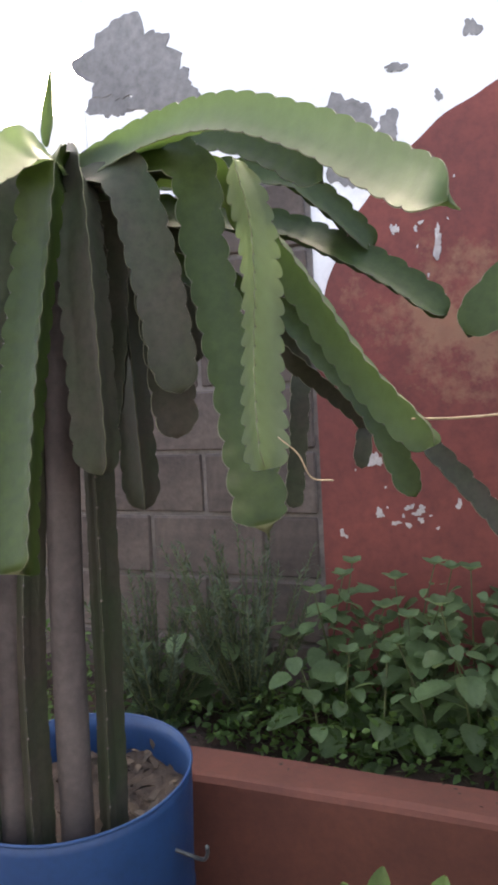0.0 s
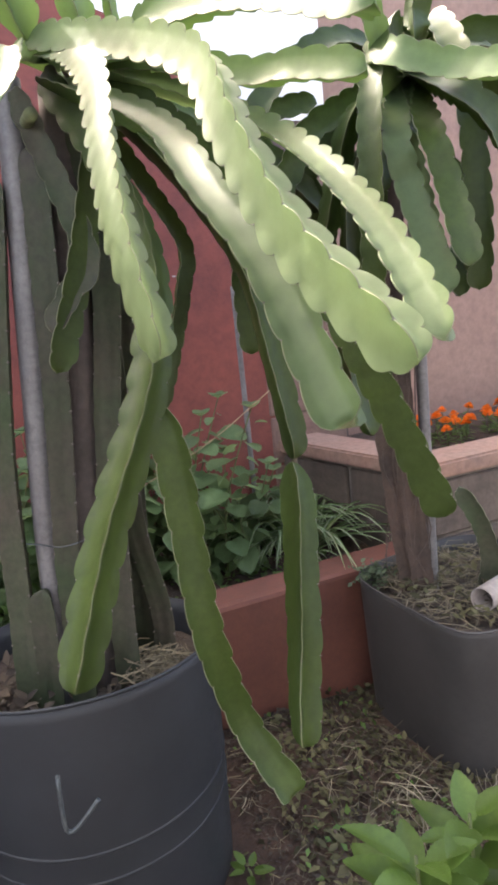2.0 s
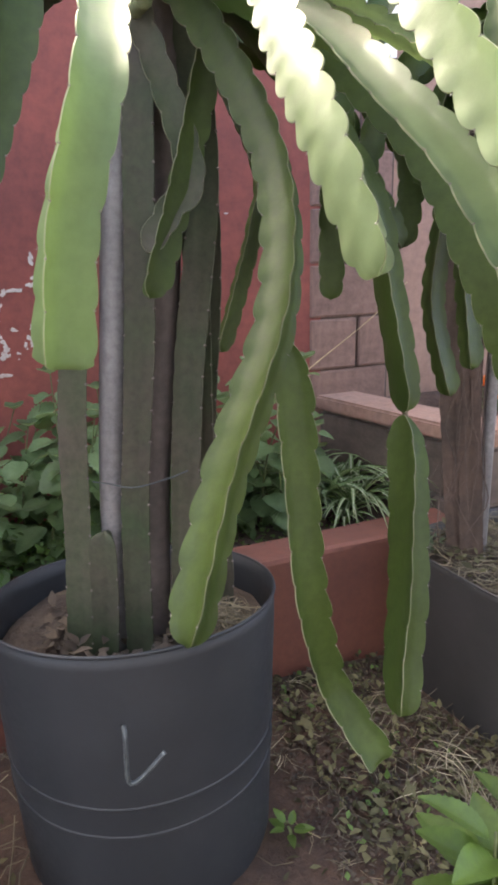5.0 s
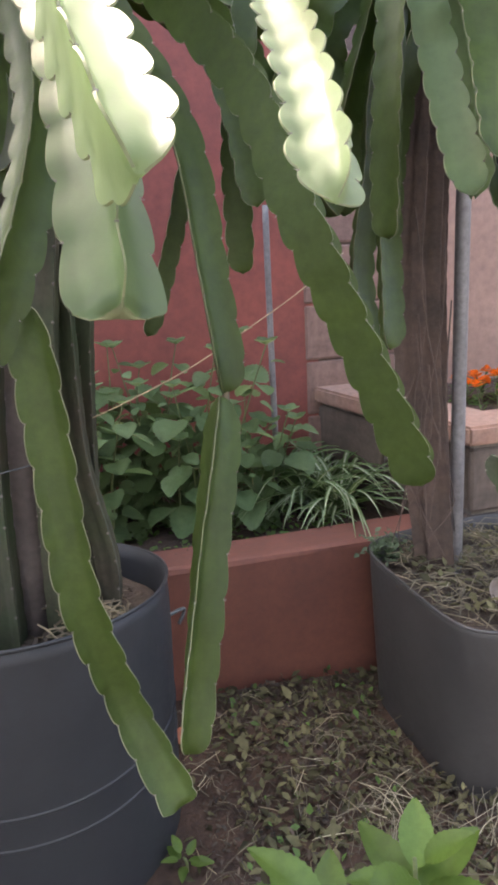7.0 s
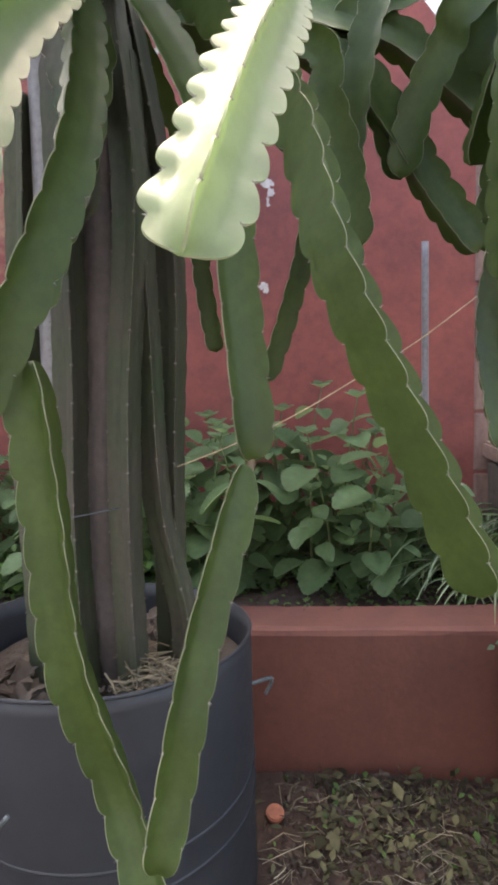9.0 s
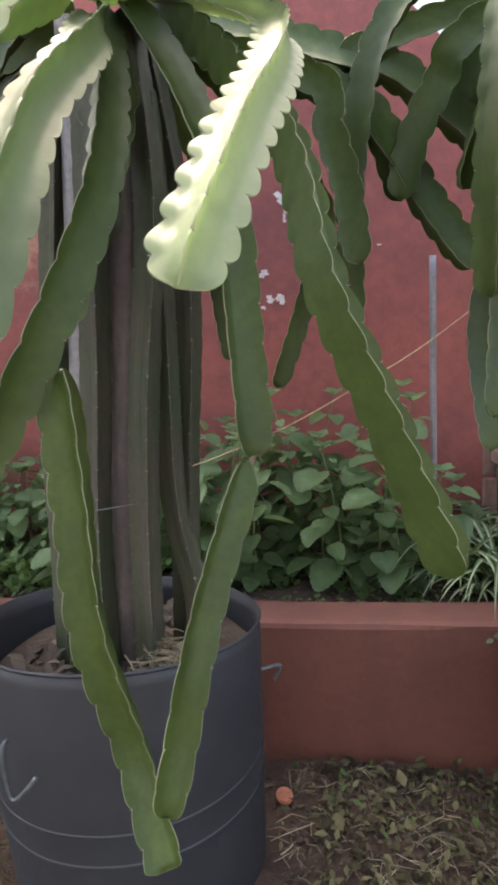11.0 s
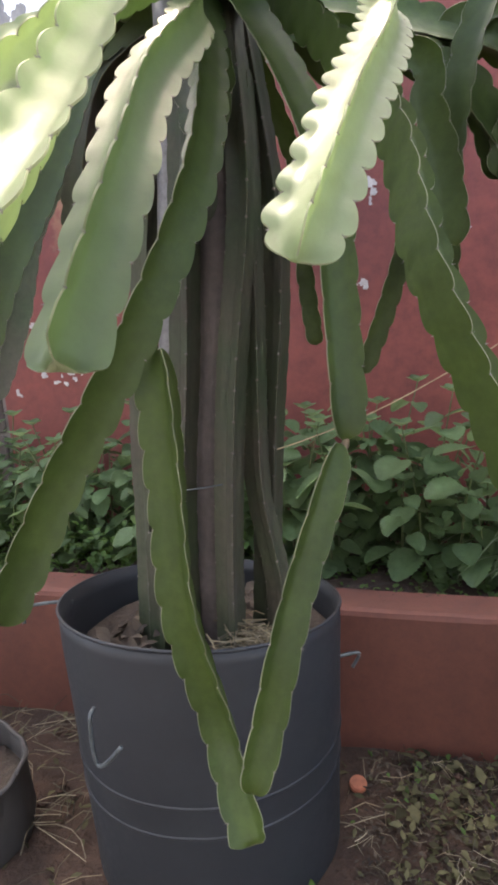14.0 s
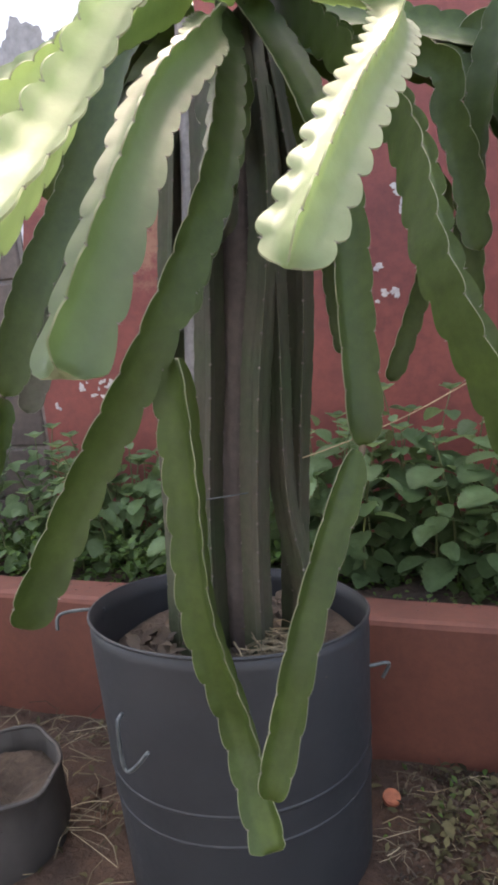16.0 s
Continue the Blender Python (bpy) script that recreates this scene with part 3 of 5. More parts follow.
def build_house():
    h = thing("house", "mauve-painted house wall with a sloping tiled roof edge", "house")
    y = 1.0
    prof = [(0.97, -0.1), (7.0, -0.1), (7.0, 1.6), (1.5, 2.72), (0.97, 2.62)]
    vs = [(x, y, z) for x, z in prof] + [(x, y + 0.2, z) for x, z in prof]
    n = len(prof)
    raw("wall", vs, [tuple(range(n)), tuple(range(2 * n - 1, n - 1, -1))] + [(i, i + n, (i + 1) % n + n, (i + 1) % n) for i in range(n)], HOUSE, h, "dull mauve painted render")
    a, b = Vector((1.45, 0, 2.73)), Vector((7.1, 0, 1.58))
    up = Vector((0, 0, 0.07))
    vs = [(a.x, y - 0.14, a.z), (b.x, y - 0.14, b.z), (b.x, y + 0.6, b.z + 0.0), (a.x, y + 0.6, a.z)]
    vs += [(p[0], p[1], p[2] + up.z) for p in vs]
    raw("roof", vs, [(0, 3, 2, 1), (4, 5, 6, 7), (0, 1, 5, 4), (1, 2, 6, 5), (2, 3, 7, 6), (3, 0, 4, 7)], TILE, h, "weathered roof edge")


build_house()


# ---- hardware on the drums, posts, threads ----
def rod(name, pts, r, material, parent=None, label="", n=20, sides=8):
    v, f = tube(pts, r, n, sides)
    return raw(name, v, f, material, parent, label, smooth=True)


def leg_handle(parent, inv, pts):
    pts = [inv @ Vector(p) for p in pts]
    return rod("handle", pts, 0.0042, STEEL, parent, "bent steel rod handle", 28)


LEAN_B = (0.0, 0.0)
AT_B = (-0.305, -0.168, -0.02)
drum_b = drum("drum_planter", AT_B, 0.298, 0.598, LEAN_B, DRUM_BLUE, "faded grey-blue plastic drum cut open, two hoops low down", (0.295, 0.36), 0.93, (-0.03, -0.13))
inv_b = drum_b.matrix_world.inverted()
leg_handle(drum_b, inv_b, [(-0.395, -0.495, 0.512), (-0.396, -0.512, 0.505), (-0.398, -0.512, 0.45), (-0.397, -0.508, 0.412), (-0.385, -0.511, 0.408), (-0.362, -0.517, 0.43), (-0.335, -0.523, 0.462)])
leg_handle(drum_b, inv_b, [(-0.592, -0.215, 0.57), (-0.64, -0.24, 0.575), (-0.674, -0.262, 0.574), (-0.682, -0.272, 0.562), (-0.678, -0.28, 0.542)])
leg_handle(drum_b, inv_b, [(-0.035, -0.16, 0.447), (-0.005, -0.135, 0.445), (0.022, -0.112, 0.441), (0.026, -0.108, 0.432), (0.012, -0.112, 0.405)])
soil_in(AT_B, 0.288, 0.50, LEAN_B)


def post(name, pts, r, material, label, category="post"):
    v, f = tube(pts, r, 30, 16)
    ob = raw(name, v, f, material, smooth=True)
    return tagged(ob, label, category, group="support posts")


post("support_pipe", [(-0.352, -0.20, 0.35), (-0.335, -0.20, 0.8), (-0.305, -0.2, 1.15), (-0.27, -0.2, 1.55), (-0.26, -0.2, 1.72)], 0.026, PIPE, "upright grey plastic pipe holding the dragon fruit in the drum", "pipe")
post("support_post", [(-0.275, -0.19, 0.35), (-0.255, -0.19, 0.8), (-0.22, -0.19, 1.1), (-0.19, -0.19, 1.45), (-0.17, -0.19, 1.70)], 0.036, POST, "dark weathered round post holding the dragon fruit in the drum")

plant_b = thing("dragon_fruit_plant", "dragon fruit cactus with many long hanging scalloped green stems", "cactus", group="dragon fruit plants")
for k, pts in enumerate((
        [(-0.215, -0.25, 0.42), (-0.20, -0.25, 0.75), (-0.175, -0.245, 1.05), (-0.13, -0.24, 1.4), (-0.15, -0.22, 1.72)],
        [(-0.135, -0.21, 0.42), (-0.115, -0.21, 0.62), (-0.145, -0.21, 0.85), (-0.14, -0.2, 1.15), (-0.13, -0.19, 1.6)],
        [(-0.31, -0.255, 0.42), (-0.295, -0.25, 0.8), (-0.26, -0.245, 1.15), (-0.23, -0.23, 1.6)],
        [(-0.42, -0.19, 0.42), (-0.40, -0.19, 0.75), (-0.38, -0.19, 1.05), (-0.31, -0.2, 1.55)],
        [(-0.38, -0.23, 0.42), (-0.365, -0.23, 0.6), (-0.36, -0.23, 0.75)],
        [(-0.165, -0.17, 0.42), (-0.13, -0.16, 0.9), (-0.10, -0.15, 1.3), (-0.14, -0.16, 1.7)])):
    stem(plant_b, pts, 0.034 if k != 1 else 0.03, (0.4, -0.9, 0), period=0.06, amp=0.07, paint=STEM_OLD_SHADE, name="main_stem", label="old dull dark green climbing stem", thick=0.011, seed=50 + k, taper=0)
# stems catching the sun take the sunlit pale colour
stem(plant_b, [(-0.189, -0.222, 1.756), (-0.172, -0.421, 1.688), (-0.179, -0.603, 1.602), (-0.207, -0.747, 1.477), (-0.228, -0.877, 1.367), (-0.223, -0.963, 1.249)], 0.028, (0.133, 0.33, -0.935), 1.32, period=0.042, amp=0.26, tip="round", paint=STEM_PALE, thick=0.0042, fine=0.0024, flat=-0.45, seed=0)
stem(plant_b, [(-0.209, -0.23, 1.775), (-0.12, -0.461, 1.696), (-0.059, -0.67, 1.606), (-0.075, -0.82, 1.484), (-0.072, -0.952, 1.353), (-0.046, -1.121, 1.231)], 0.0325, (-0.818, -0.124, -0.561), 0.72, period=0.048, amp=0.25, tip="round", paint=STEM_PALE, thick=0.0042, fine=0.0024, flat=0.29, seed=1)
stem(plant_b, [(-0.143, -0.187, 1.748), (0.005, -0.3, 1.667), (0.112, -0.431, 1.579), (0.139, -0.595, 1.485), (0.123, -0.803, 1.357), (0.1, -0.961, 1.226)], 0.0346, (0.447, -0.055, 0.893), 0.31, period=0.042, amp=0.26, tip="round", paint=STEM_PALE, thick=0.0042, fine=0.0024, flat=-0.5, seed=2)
stem(plant_b, [(-0.201, -0.218, 1.704), (-0.142, -0.408, 1.621), (-0.09, -0.589, 1.529), (-0.085, -0.75, 1.423), (-0.064, -0.875, 1.32), (-0.058, -1.017, 1.163)], 0.0335, (0.785, -0.03, 0.618), 0.84, period=0.052, amp=0.16, tip="cut", paint=STEM_MID, thick=0.0040, fine=0.0026, flat=-0.34, seed=3)
stem(plant_b, [(-0.114, -0.185, 1.743), (0.023, -0.348, 1.585), (0.134, -0.493, 1.417), (0.18, -0.598, 1.235), (0.253, -0.625, 1.054), (0.325, -0.648, 0.876)], 0.0319, (-0.569, 0.274, -0.775), -0.14, period=0.050, amp=0.22, tip="round", paint=STEM, thick=0.0055, fine=0.003, flat=0.67, seed=4)
stem(plant_b, [(-0.154, -0.205, 1.729), (-0.073, -0.308, 1.606), (-0.002, -0.404, 1.476), (0.049, -0.483, 1.337), (0.063, -0.532, 1.179), (0.075, -0.573, 1.014)], 0.036, (0.77, -0.141, 0.622), -0.27, period=0.055, amp=0.12, tip="round", paint=STEM, thick=0.0055, fine=0.003, flat=-0.45, seed=5)
stem(plant_b, [(0.068, -0.577, 1.01), (0.047, -0.629, 0.934), (0.024, -0.668, 0.853), (0.005, -0.7, 0.77), (-0.012, -0.718, 0.687), (-0.029, -0.747, 0.605)], 0.0336, (-0.552, 0.748, -0.368), 0.33, period=0.052, amp=0.12, tip="round", paint=STEM, thick=0.0055, fine=0.003, flat=0.37, seed=6)
stem(plant_b, [(-0.191, -0.221, 1.726), (-0.138, -0.383, 1.551), (-0.119, -0.529, 1.375), (-0.165, -0.638, 1.196), (-0.268, -0.703, 1), (-0.347, -0.77, 0.82)], 0.0357, (0.035, -0.725, 0.687), 0.06, period=0.055, amp=0.20, tip="round", paint=STEM, thick=0.0055, fine=0.003, flat=-0.06, seed=7)
stem(plant_b, [(-0.152, -0.623, 1.148), (-0.145, -0.638, 0.972), (-0.138, -0.651, 0.8), (-0.101, -0.646, 0.637), (-0.074, -0.672, 0.565), (-0.041, -0.712, 0.498)], 0.0376, (0.179, 0.981, -0.075), -0.31, period=0.052, amp=0.17, tip="cut", paint=STEM, thick=0.0055, fine=0.003, flat=0.28, seed=8)
stem(plant_b, [(-0.309, -0.197, 1.761), (-0.394, -0.212, 1.687), (-0.435, -0.247, 1.574), (-0.497, -0.286, 1.425), (-0.562, -0.356, 1.266), (-0.617, -0.407, 1.086)], 0.042, (-0.55, -0.302, 0.779), -0.68, period=0.05, amp=0.12, tip="round", paint=STEM, flat=0.0, seed=9)
stem(plant_b, [(-0.632, -0.4, 1.08), (-0.618, -0.421, 1.065), (-0.61, -0.458, 1.02), (-0.606, -0.501, 0.956), (-0.593, -0.561, 0.888), (-0.588, -0.618, 0.802)], 0.0284, (0.667, 0.736, 0.12), -1.85, period=0.05, amp=0.14, tip="round", paint=STEM, flat=-0.28, seed=10)
stem(plant_b, [(-0.237, -0.219, 1.763), (-0.283, -0.416, 1.641), (-0.354, -0.585, 1.531), (-0.391, -0.702, 1.431), (-0.433, -0.721, 1.296), (-0.453, -0.719, 1.155)], 0.037, (-0.892, -0.067, 0.448), -0.86, period=0.05, amp=0.11, tip="cut", paint=STEM_MID, thick=0.0055, fine=0.003, flat=-0.41, seed=11)
stem(plant_b, [(-0.134, -0.296, 1.602), (-0.182, -0.303, 1.427), (-0.269, -0.348, 1.195)], 0.032, (-0.6,-0.7,0.1), period=0.05, amp=0.2, tip="round", paint=STEM, seed=12)
stem(plant_b, [(-0.25, -0.22, 1.7), (-0.177, -0.303, 1.401), (-0.22, -0.316, 1.323), (-0.264, -0.329, 1.266)], 0.028, (0.6,-0.7,0.1), period=0.05, amp=0.2, tip="round", paint=STEM_OLD_SHADE, seed=13)
stem(plant_b, [(-0.262, -0.167, 1.76), (-0.376, -0.136, 1.734), (-0.483, -0.115, 1.707), (-0.574, -0.107, 1.69), (-0.639, -0.081, 1.599), (-0.699, -0.037, 1.486)], 0.046, (0.273, 0.203, -0.94), 0.6, period=0.05, amp=0.12, tip="round", paint=STEM, flat=0.1, seed=14)
stem(plant_b, [(-0.306, -0.094, 1.741), (-0.469, -0.036, 1.636), (-0.614, 0.003, 1.519), (-0.721, 0.011, 1.381), (-0.769, -0.019, 1.188), (-0.83, -0.078, 1.006)], 0.036, (0.419, -0.345, -0.84), -0.36, period=0.05, amp=0.12, tip="round", paint=STEM_OLD_SHADE, flat=0.0, seed=15)
stem(plant_b, [(-0.608, 0.002, 1.739), (-0.71, -0.048, 1.71), (-0.771, -0.1, 1.643), (-0.855, -0.151, 1.562), (-0.957, -0.199, 1.45)], 0.043, (0.013, 0.474, -0.88), -0.56, period=0.05, amp=0.10, tip="round", paint=STEM, flat=-0.2, seed=16)
stem(plant_b, [(-0.277, -0.104, 1.748), (-0.44, -0.096, 1.666), (-0.515, -0.073, 1.541), (-0.583, -0.006, 1.419), (-0.646, 0.07, 1.291)], 0.043, (0.236, 0.891, -0.388), -0.28, period=0.05, amp=0.12, tip="cut", paint=STEM_OLD_SHADE, flat=0.1, seed=17)
stem(plant_b, [(-0.24, -0.2, 1.76), (-0.053, -0.278, 1.745), (-0.015, -0.359, 1.76), (0.045, -0.482, 1.75), (0.102, -0.62, 1.706), (0.141, -0.797, 1.628)], 0.043, (0.2,-0.2,1), period=0.05, amp=0.2, tip="round", paint=STEM_MID, seed=18)
stem(plant_b, [(-0.1, -0.2, 1.75), (0.0, -0.3, 1.72), (0.118, -0.425, 1.658), (0.17, -0.502, 1.645), (0.235, -0.621, 1.609)], 0.033, (0,-0.2,1), period=0.05, amp=0.2, tip="round", paint=STEM_MID, seed=19)
stem(plant_b, [(-0.211, -0.214, 1.781), (-0.235, -0.246, 1.838), (-0.27, -0.275, 1.886), (-0.301, -0.321, 1.946)], 0.05, (0.9,0.3,0), period=0.05, amp=0.2, tip="round", paint=STEM_MID, seed=20)
stem(plant_b, [(-0.342, -0.191, 1.707), (-0.368, -0.217, 1.757), (-0.39, -0.265, 1.829), (-0.409, -0.346, 1.923)], 0.05, (0.9,0.3,0), period=0.05, amp=0.2, tip="round", paint=STEM_MID, seed=21)
stem(plant_b, [(-0.104, -0.196, 1.789), (-0.122, -0.217, 1.857), (-0.152, -0.233, 1.914), (-0.193, -0.258, 1.989)], 0.04, (0.9,0.3,0), period=0.05, amp=0.2, tip="round", paint=STEM_MID, seed=22)
stem(plant_b, [(-0.048, -0.22, 1.793), (-0.054, -0.228, 1.819), (-0.061, -0.238, 1.851)], 0.018, (0.9,0.3,0), period=0.05, amp=0.2, tip="round", paint=STEM_MID, seed=23)
stem(plant_b, [(-0.15, -0.1, 1.72), (0.156, -0.126, 1.599), (0.183, -0.13, 1.511), (0.211, -0.14, 1.411), (0.228, -0.166, 1.271)], 0.034, (0.6,-0.5,0.4), period=0.05, amp=0.2, tip="round", paint=STEM, seed=24)
stem(plant_b, [(-0.15, -0.05, 1.74), (0.192, -0.02, 1.597), (0.287, 0.003, 1.502), (0.363, 0.018, 1.382), (0.45, 0.017, 1.256)], 0.046, (0.5,0,0.8), period=0.05, amp=0.2, tip="round", paint=STEM, seed=25)
stem(plant_b, [(-0.1, -0.05, 1.72), (0.131, 0.162, 1.455), (0.125, 0.178, 1.322), (0.08, 0.178, 1.171), (0.021, 0.161, 1.014)], 0.028, (-0.6,-0.6,0.1), period=0.05, amp=0.2, tip="round", paint=STEM, seed=26)
stem(plant_b, [(-0.16, -0.05, 1.7), (-0.086, 0.139, 1.421), (-0.107, 0.167, 1.299), (-0.104, 0.186, 1.194), (-0.093, 0.2, 1.083)], 0.025, (-0.6,-0.6,0.1), period=0.05, amp=0.2, tip="round", paint=STEM, seed=27)
stem(plant_b, [(-0.15, -0.05, 1.78), (0.214, 0.012, 1.665), (0.3, 0.019, 1.637), (0.397, 0.032, 1.56), (0.483, 0.037, 1.481)], 0.046, (0,0,1), period=0.05, amp=0.2, tip="round", paint=STEM, seed=28)
rod("aerial_root", [(-0.162, -0.182, 0.893), (-0.034, -0.147, 0.931), (0.092, -0.115, 0.979), (0.212, -0.084, 1.039), (0.332, -0.055, 1.103), (0.444, -0.025, 1.177)], 0.0012, ROOT, plant_b, "long thin dry aerial root")
tagged(rod("tie_wire", [(-0.375, -0.225, 0.852), (-0.35, -0.235, 0.848), (-0.31, -0.285, 0.85), (-0.25, -0.29, 0.858), (-0.2, -0.27, 0.862)], 0.0014, STEEL), "thin wire tying the stems to the pipe", "wire")
rod("joint", [(0.077, -0.562, 1.045), (0.077, -0.574, 1.010), (0.068, -0.592, 0.980)], 0.005, JOINT, plant_b, "narrow corky joint", 8, 8)
rod("joint", [(-0.624, -0.386, 1.11), (-0.631, -0.398, 1.082), (-0.629, -0.415, 1.06)], 0.005, JOINT, plant_b, "narrow corky joint", 8, 8)
rod("cut_stub", [(-0.24, -0.24, 1.635), (-0.235, -0.30, 1.635)], 0.012, FLESH, plant_b, "pale cut stem stub", 6, 10)

# ---- the bright blue drum ----
AT_A, LEAN_A = (-1.822, -0.135, -0.02), (0.0, 0.0)
drum_a = drum("drum_planter", AT_A, 0.262, 0.58, LEAN_A, DRUM_BRIGHT, "bright blue plastic drum cut open as a planter", (0.29, 0.36))
inv_a = drum_a.matrix_world.inverted()
leg_handle(drum_a, inv_a, [(-1.57, -0.16, 0.44), (-1.535, -0.15, 0.425), (-1.50, -0.16, 0.43), (-1.485, -0.17, 0.45), (-1.48, -0.18, 0.475)])
soil_in(AT_A, 0.254, 0.49, LEAN_A)
post("support_post", [(-1.727, -0.261, 0.403), (-1.708, -0.272, 0.953), (-1.683, -0.271, 1.452), (-1.656, -0.265, 1.751)], 0.033, POST, "upright weathered wooden post in the bright blue drum", "post")
post("support_post", [(-1.850, -0.289, 0.408), (-1.822, -0.299, 0.957), (-1.743, -0.287, 1.555), (-1.695, -0.268, 1.773)], 0.035, POST, "dark weathered post in the bright blue drum")
plant_a = thing("dragon_fruit_plant", "large dragon fruit cactus with arching stems in the bright blue drum", "cactus", group="dragon fruit plants")
for k, pts in enumerate((
        [(-1.786, -0.307, 0.475), (-1.766, -0.316, 0.954), (-1.716, -0.303, 1.453), (-1.674, -0.287, 1.772)],
        [(-1.671, -0.219, 0.472), (-1.651, -0.228, 0.951), (-1.640, -0.238, 1.451), (-1.646, -0.265, 1.751)],
        [(-1.884, -0.333, 0.478), (-1.848, -0.339, 0.857), (-1.789, -0.326, 1.355), (-1.715, -0.289, 1.753)])):
    stem(plant_a, pts, 0.034, (0.4, -0.9, 0), period=0.06, amp=0.07, paint=STEM_OLD_SHADE, name="main_stem", label="old dull dark green climbing stem", thick=0.011, seed=60 + k, taper=0)
# hanging stems painted dark for the shade under the crown
for k, (dx, dy, z1, w) in enumerate(((0.10, -0.10, 1.25, 0.05), (-0.02, -0.16, 1.2, 0.045), (0.16, 0.02, 1.3, 0.05), (0.2, -0.04, 1.38, 0.05), (0.05, 0.1, 1.15, 0.045), (-0.14, -0.05, 1.1, 0.05))):
    x, y = -1.655 + dx, -0.266 + dy
    stem(plant_a, [(-1.655, -0.266, 1.771), (-1.655 + dx * 0.7, -0.266 + dy * 0.7, 1.76), (x, y, 1.6), (x + dx * 0.2, y + dy * 0.2, z1)], w, (dx, dy, 0.3), amp=0.15, paint=STEM_OLD_SHADE, seed=90 + k)
stem(plant_a, [(-1.655, -0.266, 1.771), (-1.459, -0.301, 1.813), (-1.280, -0.385, 1.784), (-1.121, -0.487, 1.692), (-1.017, -0.594, 1.597), (-0.954, -0.690, 1.534)], 0.034, (0.1,-0.3,1), period=0.045, amp=0.13, tip="round", paint=STEM_MID, seed=0)
stem(plant_a, [(-1.655, -0.266, 1.771), (-1.523, -0.223, 1.831), (-1.354, -0.254, 1.810), (-1.246, -0.280, 1.760), (-1.157, -0.313, 1.691)], 0.034, (0.2,-0.2,1), period=0.045, amp=0.2, tip="round", paint=STEM, seed=1)
stem(plant_a, [(-1.655, -0.266, 1.771), (-1.399, -0.204, 1.786), (-1.317, -0.205, 1.689), (-1.214, -0.229, 1.546), (-1.113, -0.283, 1.401), (-1.000, -0.364, 1.285)], 0.036, (0.116, -0.895, 0.431), period=0.045, amp=0.2, tip="round", paint=STEM_MID, seed=2)
stem(plant_a, [(-1.655, -0.266, 1.771), (-1.414, -0.265, 1.774), (-1.365, -0.291, 1.611), (-1.319, -0.336, 1.463), (-1.268, -0.403, 1.319), (-1.211, -0.500, 1.190)], 0.046, (-0.060, -0.107, 0.992), period=0.05, amp=0.2, tip="cut", paint=STEM, seed=3)
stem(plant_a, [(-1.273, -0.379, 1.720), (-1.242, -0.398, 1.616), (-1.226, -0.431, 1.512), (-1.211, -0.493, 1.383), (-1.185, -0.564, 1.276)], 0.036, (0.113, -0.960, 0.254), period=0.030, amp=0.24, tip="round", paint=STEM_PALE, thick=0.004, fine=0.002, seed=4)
stem(plant_a, [(-1.544, -0.205, 1.648), (-1.359, 0.033, 1.562), (-1.252, 0.028, 1.447), (-1.147, 0.004, 1.326), (-1.062, -0.059, 1.165)], 0.032, (0.7,-0.2,0.6), period=0.045, amp=0.2, tip="round", paint=STEM, seed=5)
stem(plant_a, [(-1.135, 0.020, 1.359), (-1.073, 0.022, 1.294), (-1.023, 0.019, 1.234), (-0.941, 0.006, 1.140), (-0.838, -0.034, 1.013)], 0.026, (0.7,-0.2,0.6), period=0.045, amp=0.25, tip="round", paint=STEM_OLD_SHADE, seed=6)
stem(plant_a, [(-1.655, -0.266, 1.771), (-1.354, 0.022, 1.830), (-1.263, 0.085, 1.787), (-1.203, 0.132, 1.730), (-1.160, 0.163, 1.682)], 0.036, (0.3,-0.2,1), period=0.045, amp=0.2, tip="round", paint=STEM, seed=7)
stem(plant_a, [(-1.591, -0.210, 1.730), (-1.386, 0.144, 1.757), (-1.244, 0.146, 1.689), (-1.122, 0.135, 1.612), (-1.006, 0.108, 1.517)], 0.042, (0.2,0,1), period=0.05, amp=0.2, tip="round", paint=STEM, seed=8)
stem(plant_a, [(-1.655, -0.266, 1.771), (-1.581, -0.412, 1.749), (-1.595, -0.428, 1.622), (-1.601, -0.469, 1.440), (-1.584, -0.524, 1.277), (-1.549, -0.591, 1.137)], 0.045, (-0.9,-0.4,0.1), period=0.04, amp=0.2, tip="cut", paint=STEM, seed=9)
stem(plant_a, [(-1.655, -0.266, 1.771), (-1.583, -0.217, 1.724), (-1.587, -0.202, 1.536), (-1.604, -0.230, 1.320)], 0.028, (0.9,-0.4,0.1), period=0.05, amp=0.2, tip="round", paint=STEM_OLD_SHADE, seed=10)
stem(plant_a, [(-1.642, -0.213, 1.702), (-1.591, -0.081, 1.642), (-1.591, -0.053, 1.455), (-1.574, -0.042, 1.296)], 0.028, (0.9,-0.4,0.1), period=0.05, amp=0.2, tip="round", paint=STEM_OLD_SHADE, seed=11)
stem(plant_a, [(-1.623, -0.182, 1.712), (-1.551, -0.022, 1.719), (-1.542, 0.013, 1.578), (-1.537, 0.029, 1.455)], 0.028, (0.9,-0.4,0.1), period=0.05, amp=0.2, tip="round", paint=STEM_OLD_SHADE, seed=12)
stem(plant_a, [(-1.454, -0.049, 1.647), (-1.388, 0.292, 1.511), (-1.389, 0.320, 1.340), (-1.417, 0.319, 1.076)], 0.03, (0.9,-0.4,0.1), period=0.05, amp=0.2, tip="round", paint=STEM_OLD_SHADE, seed=13)
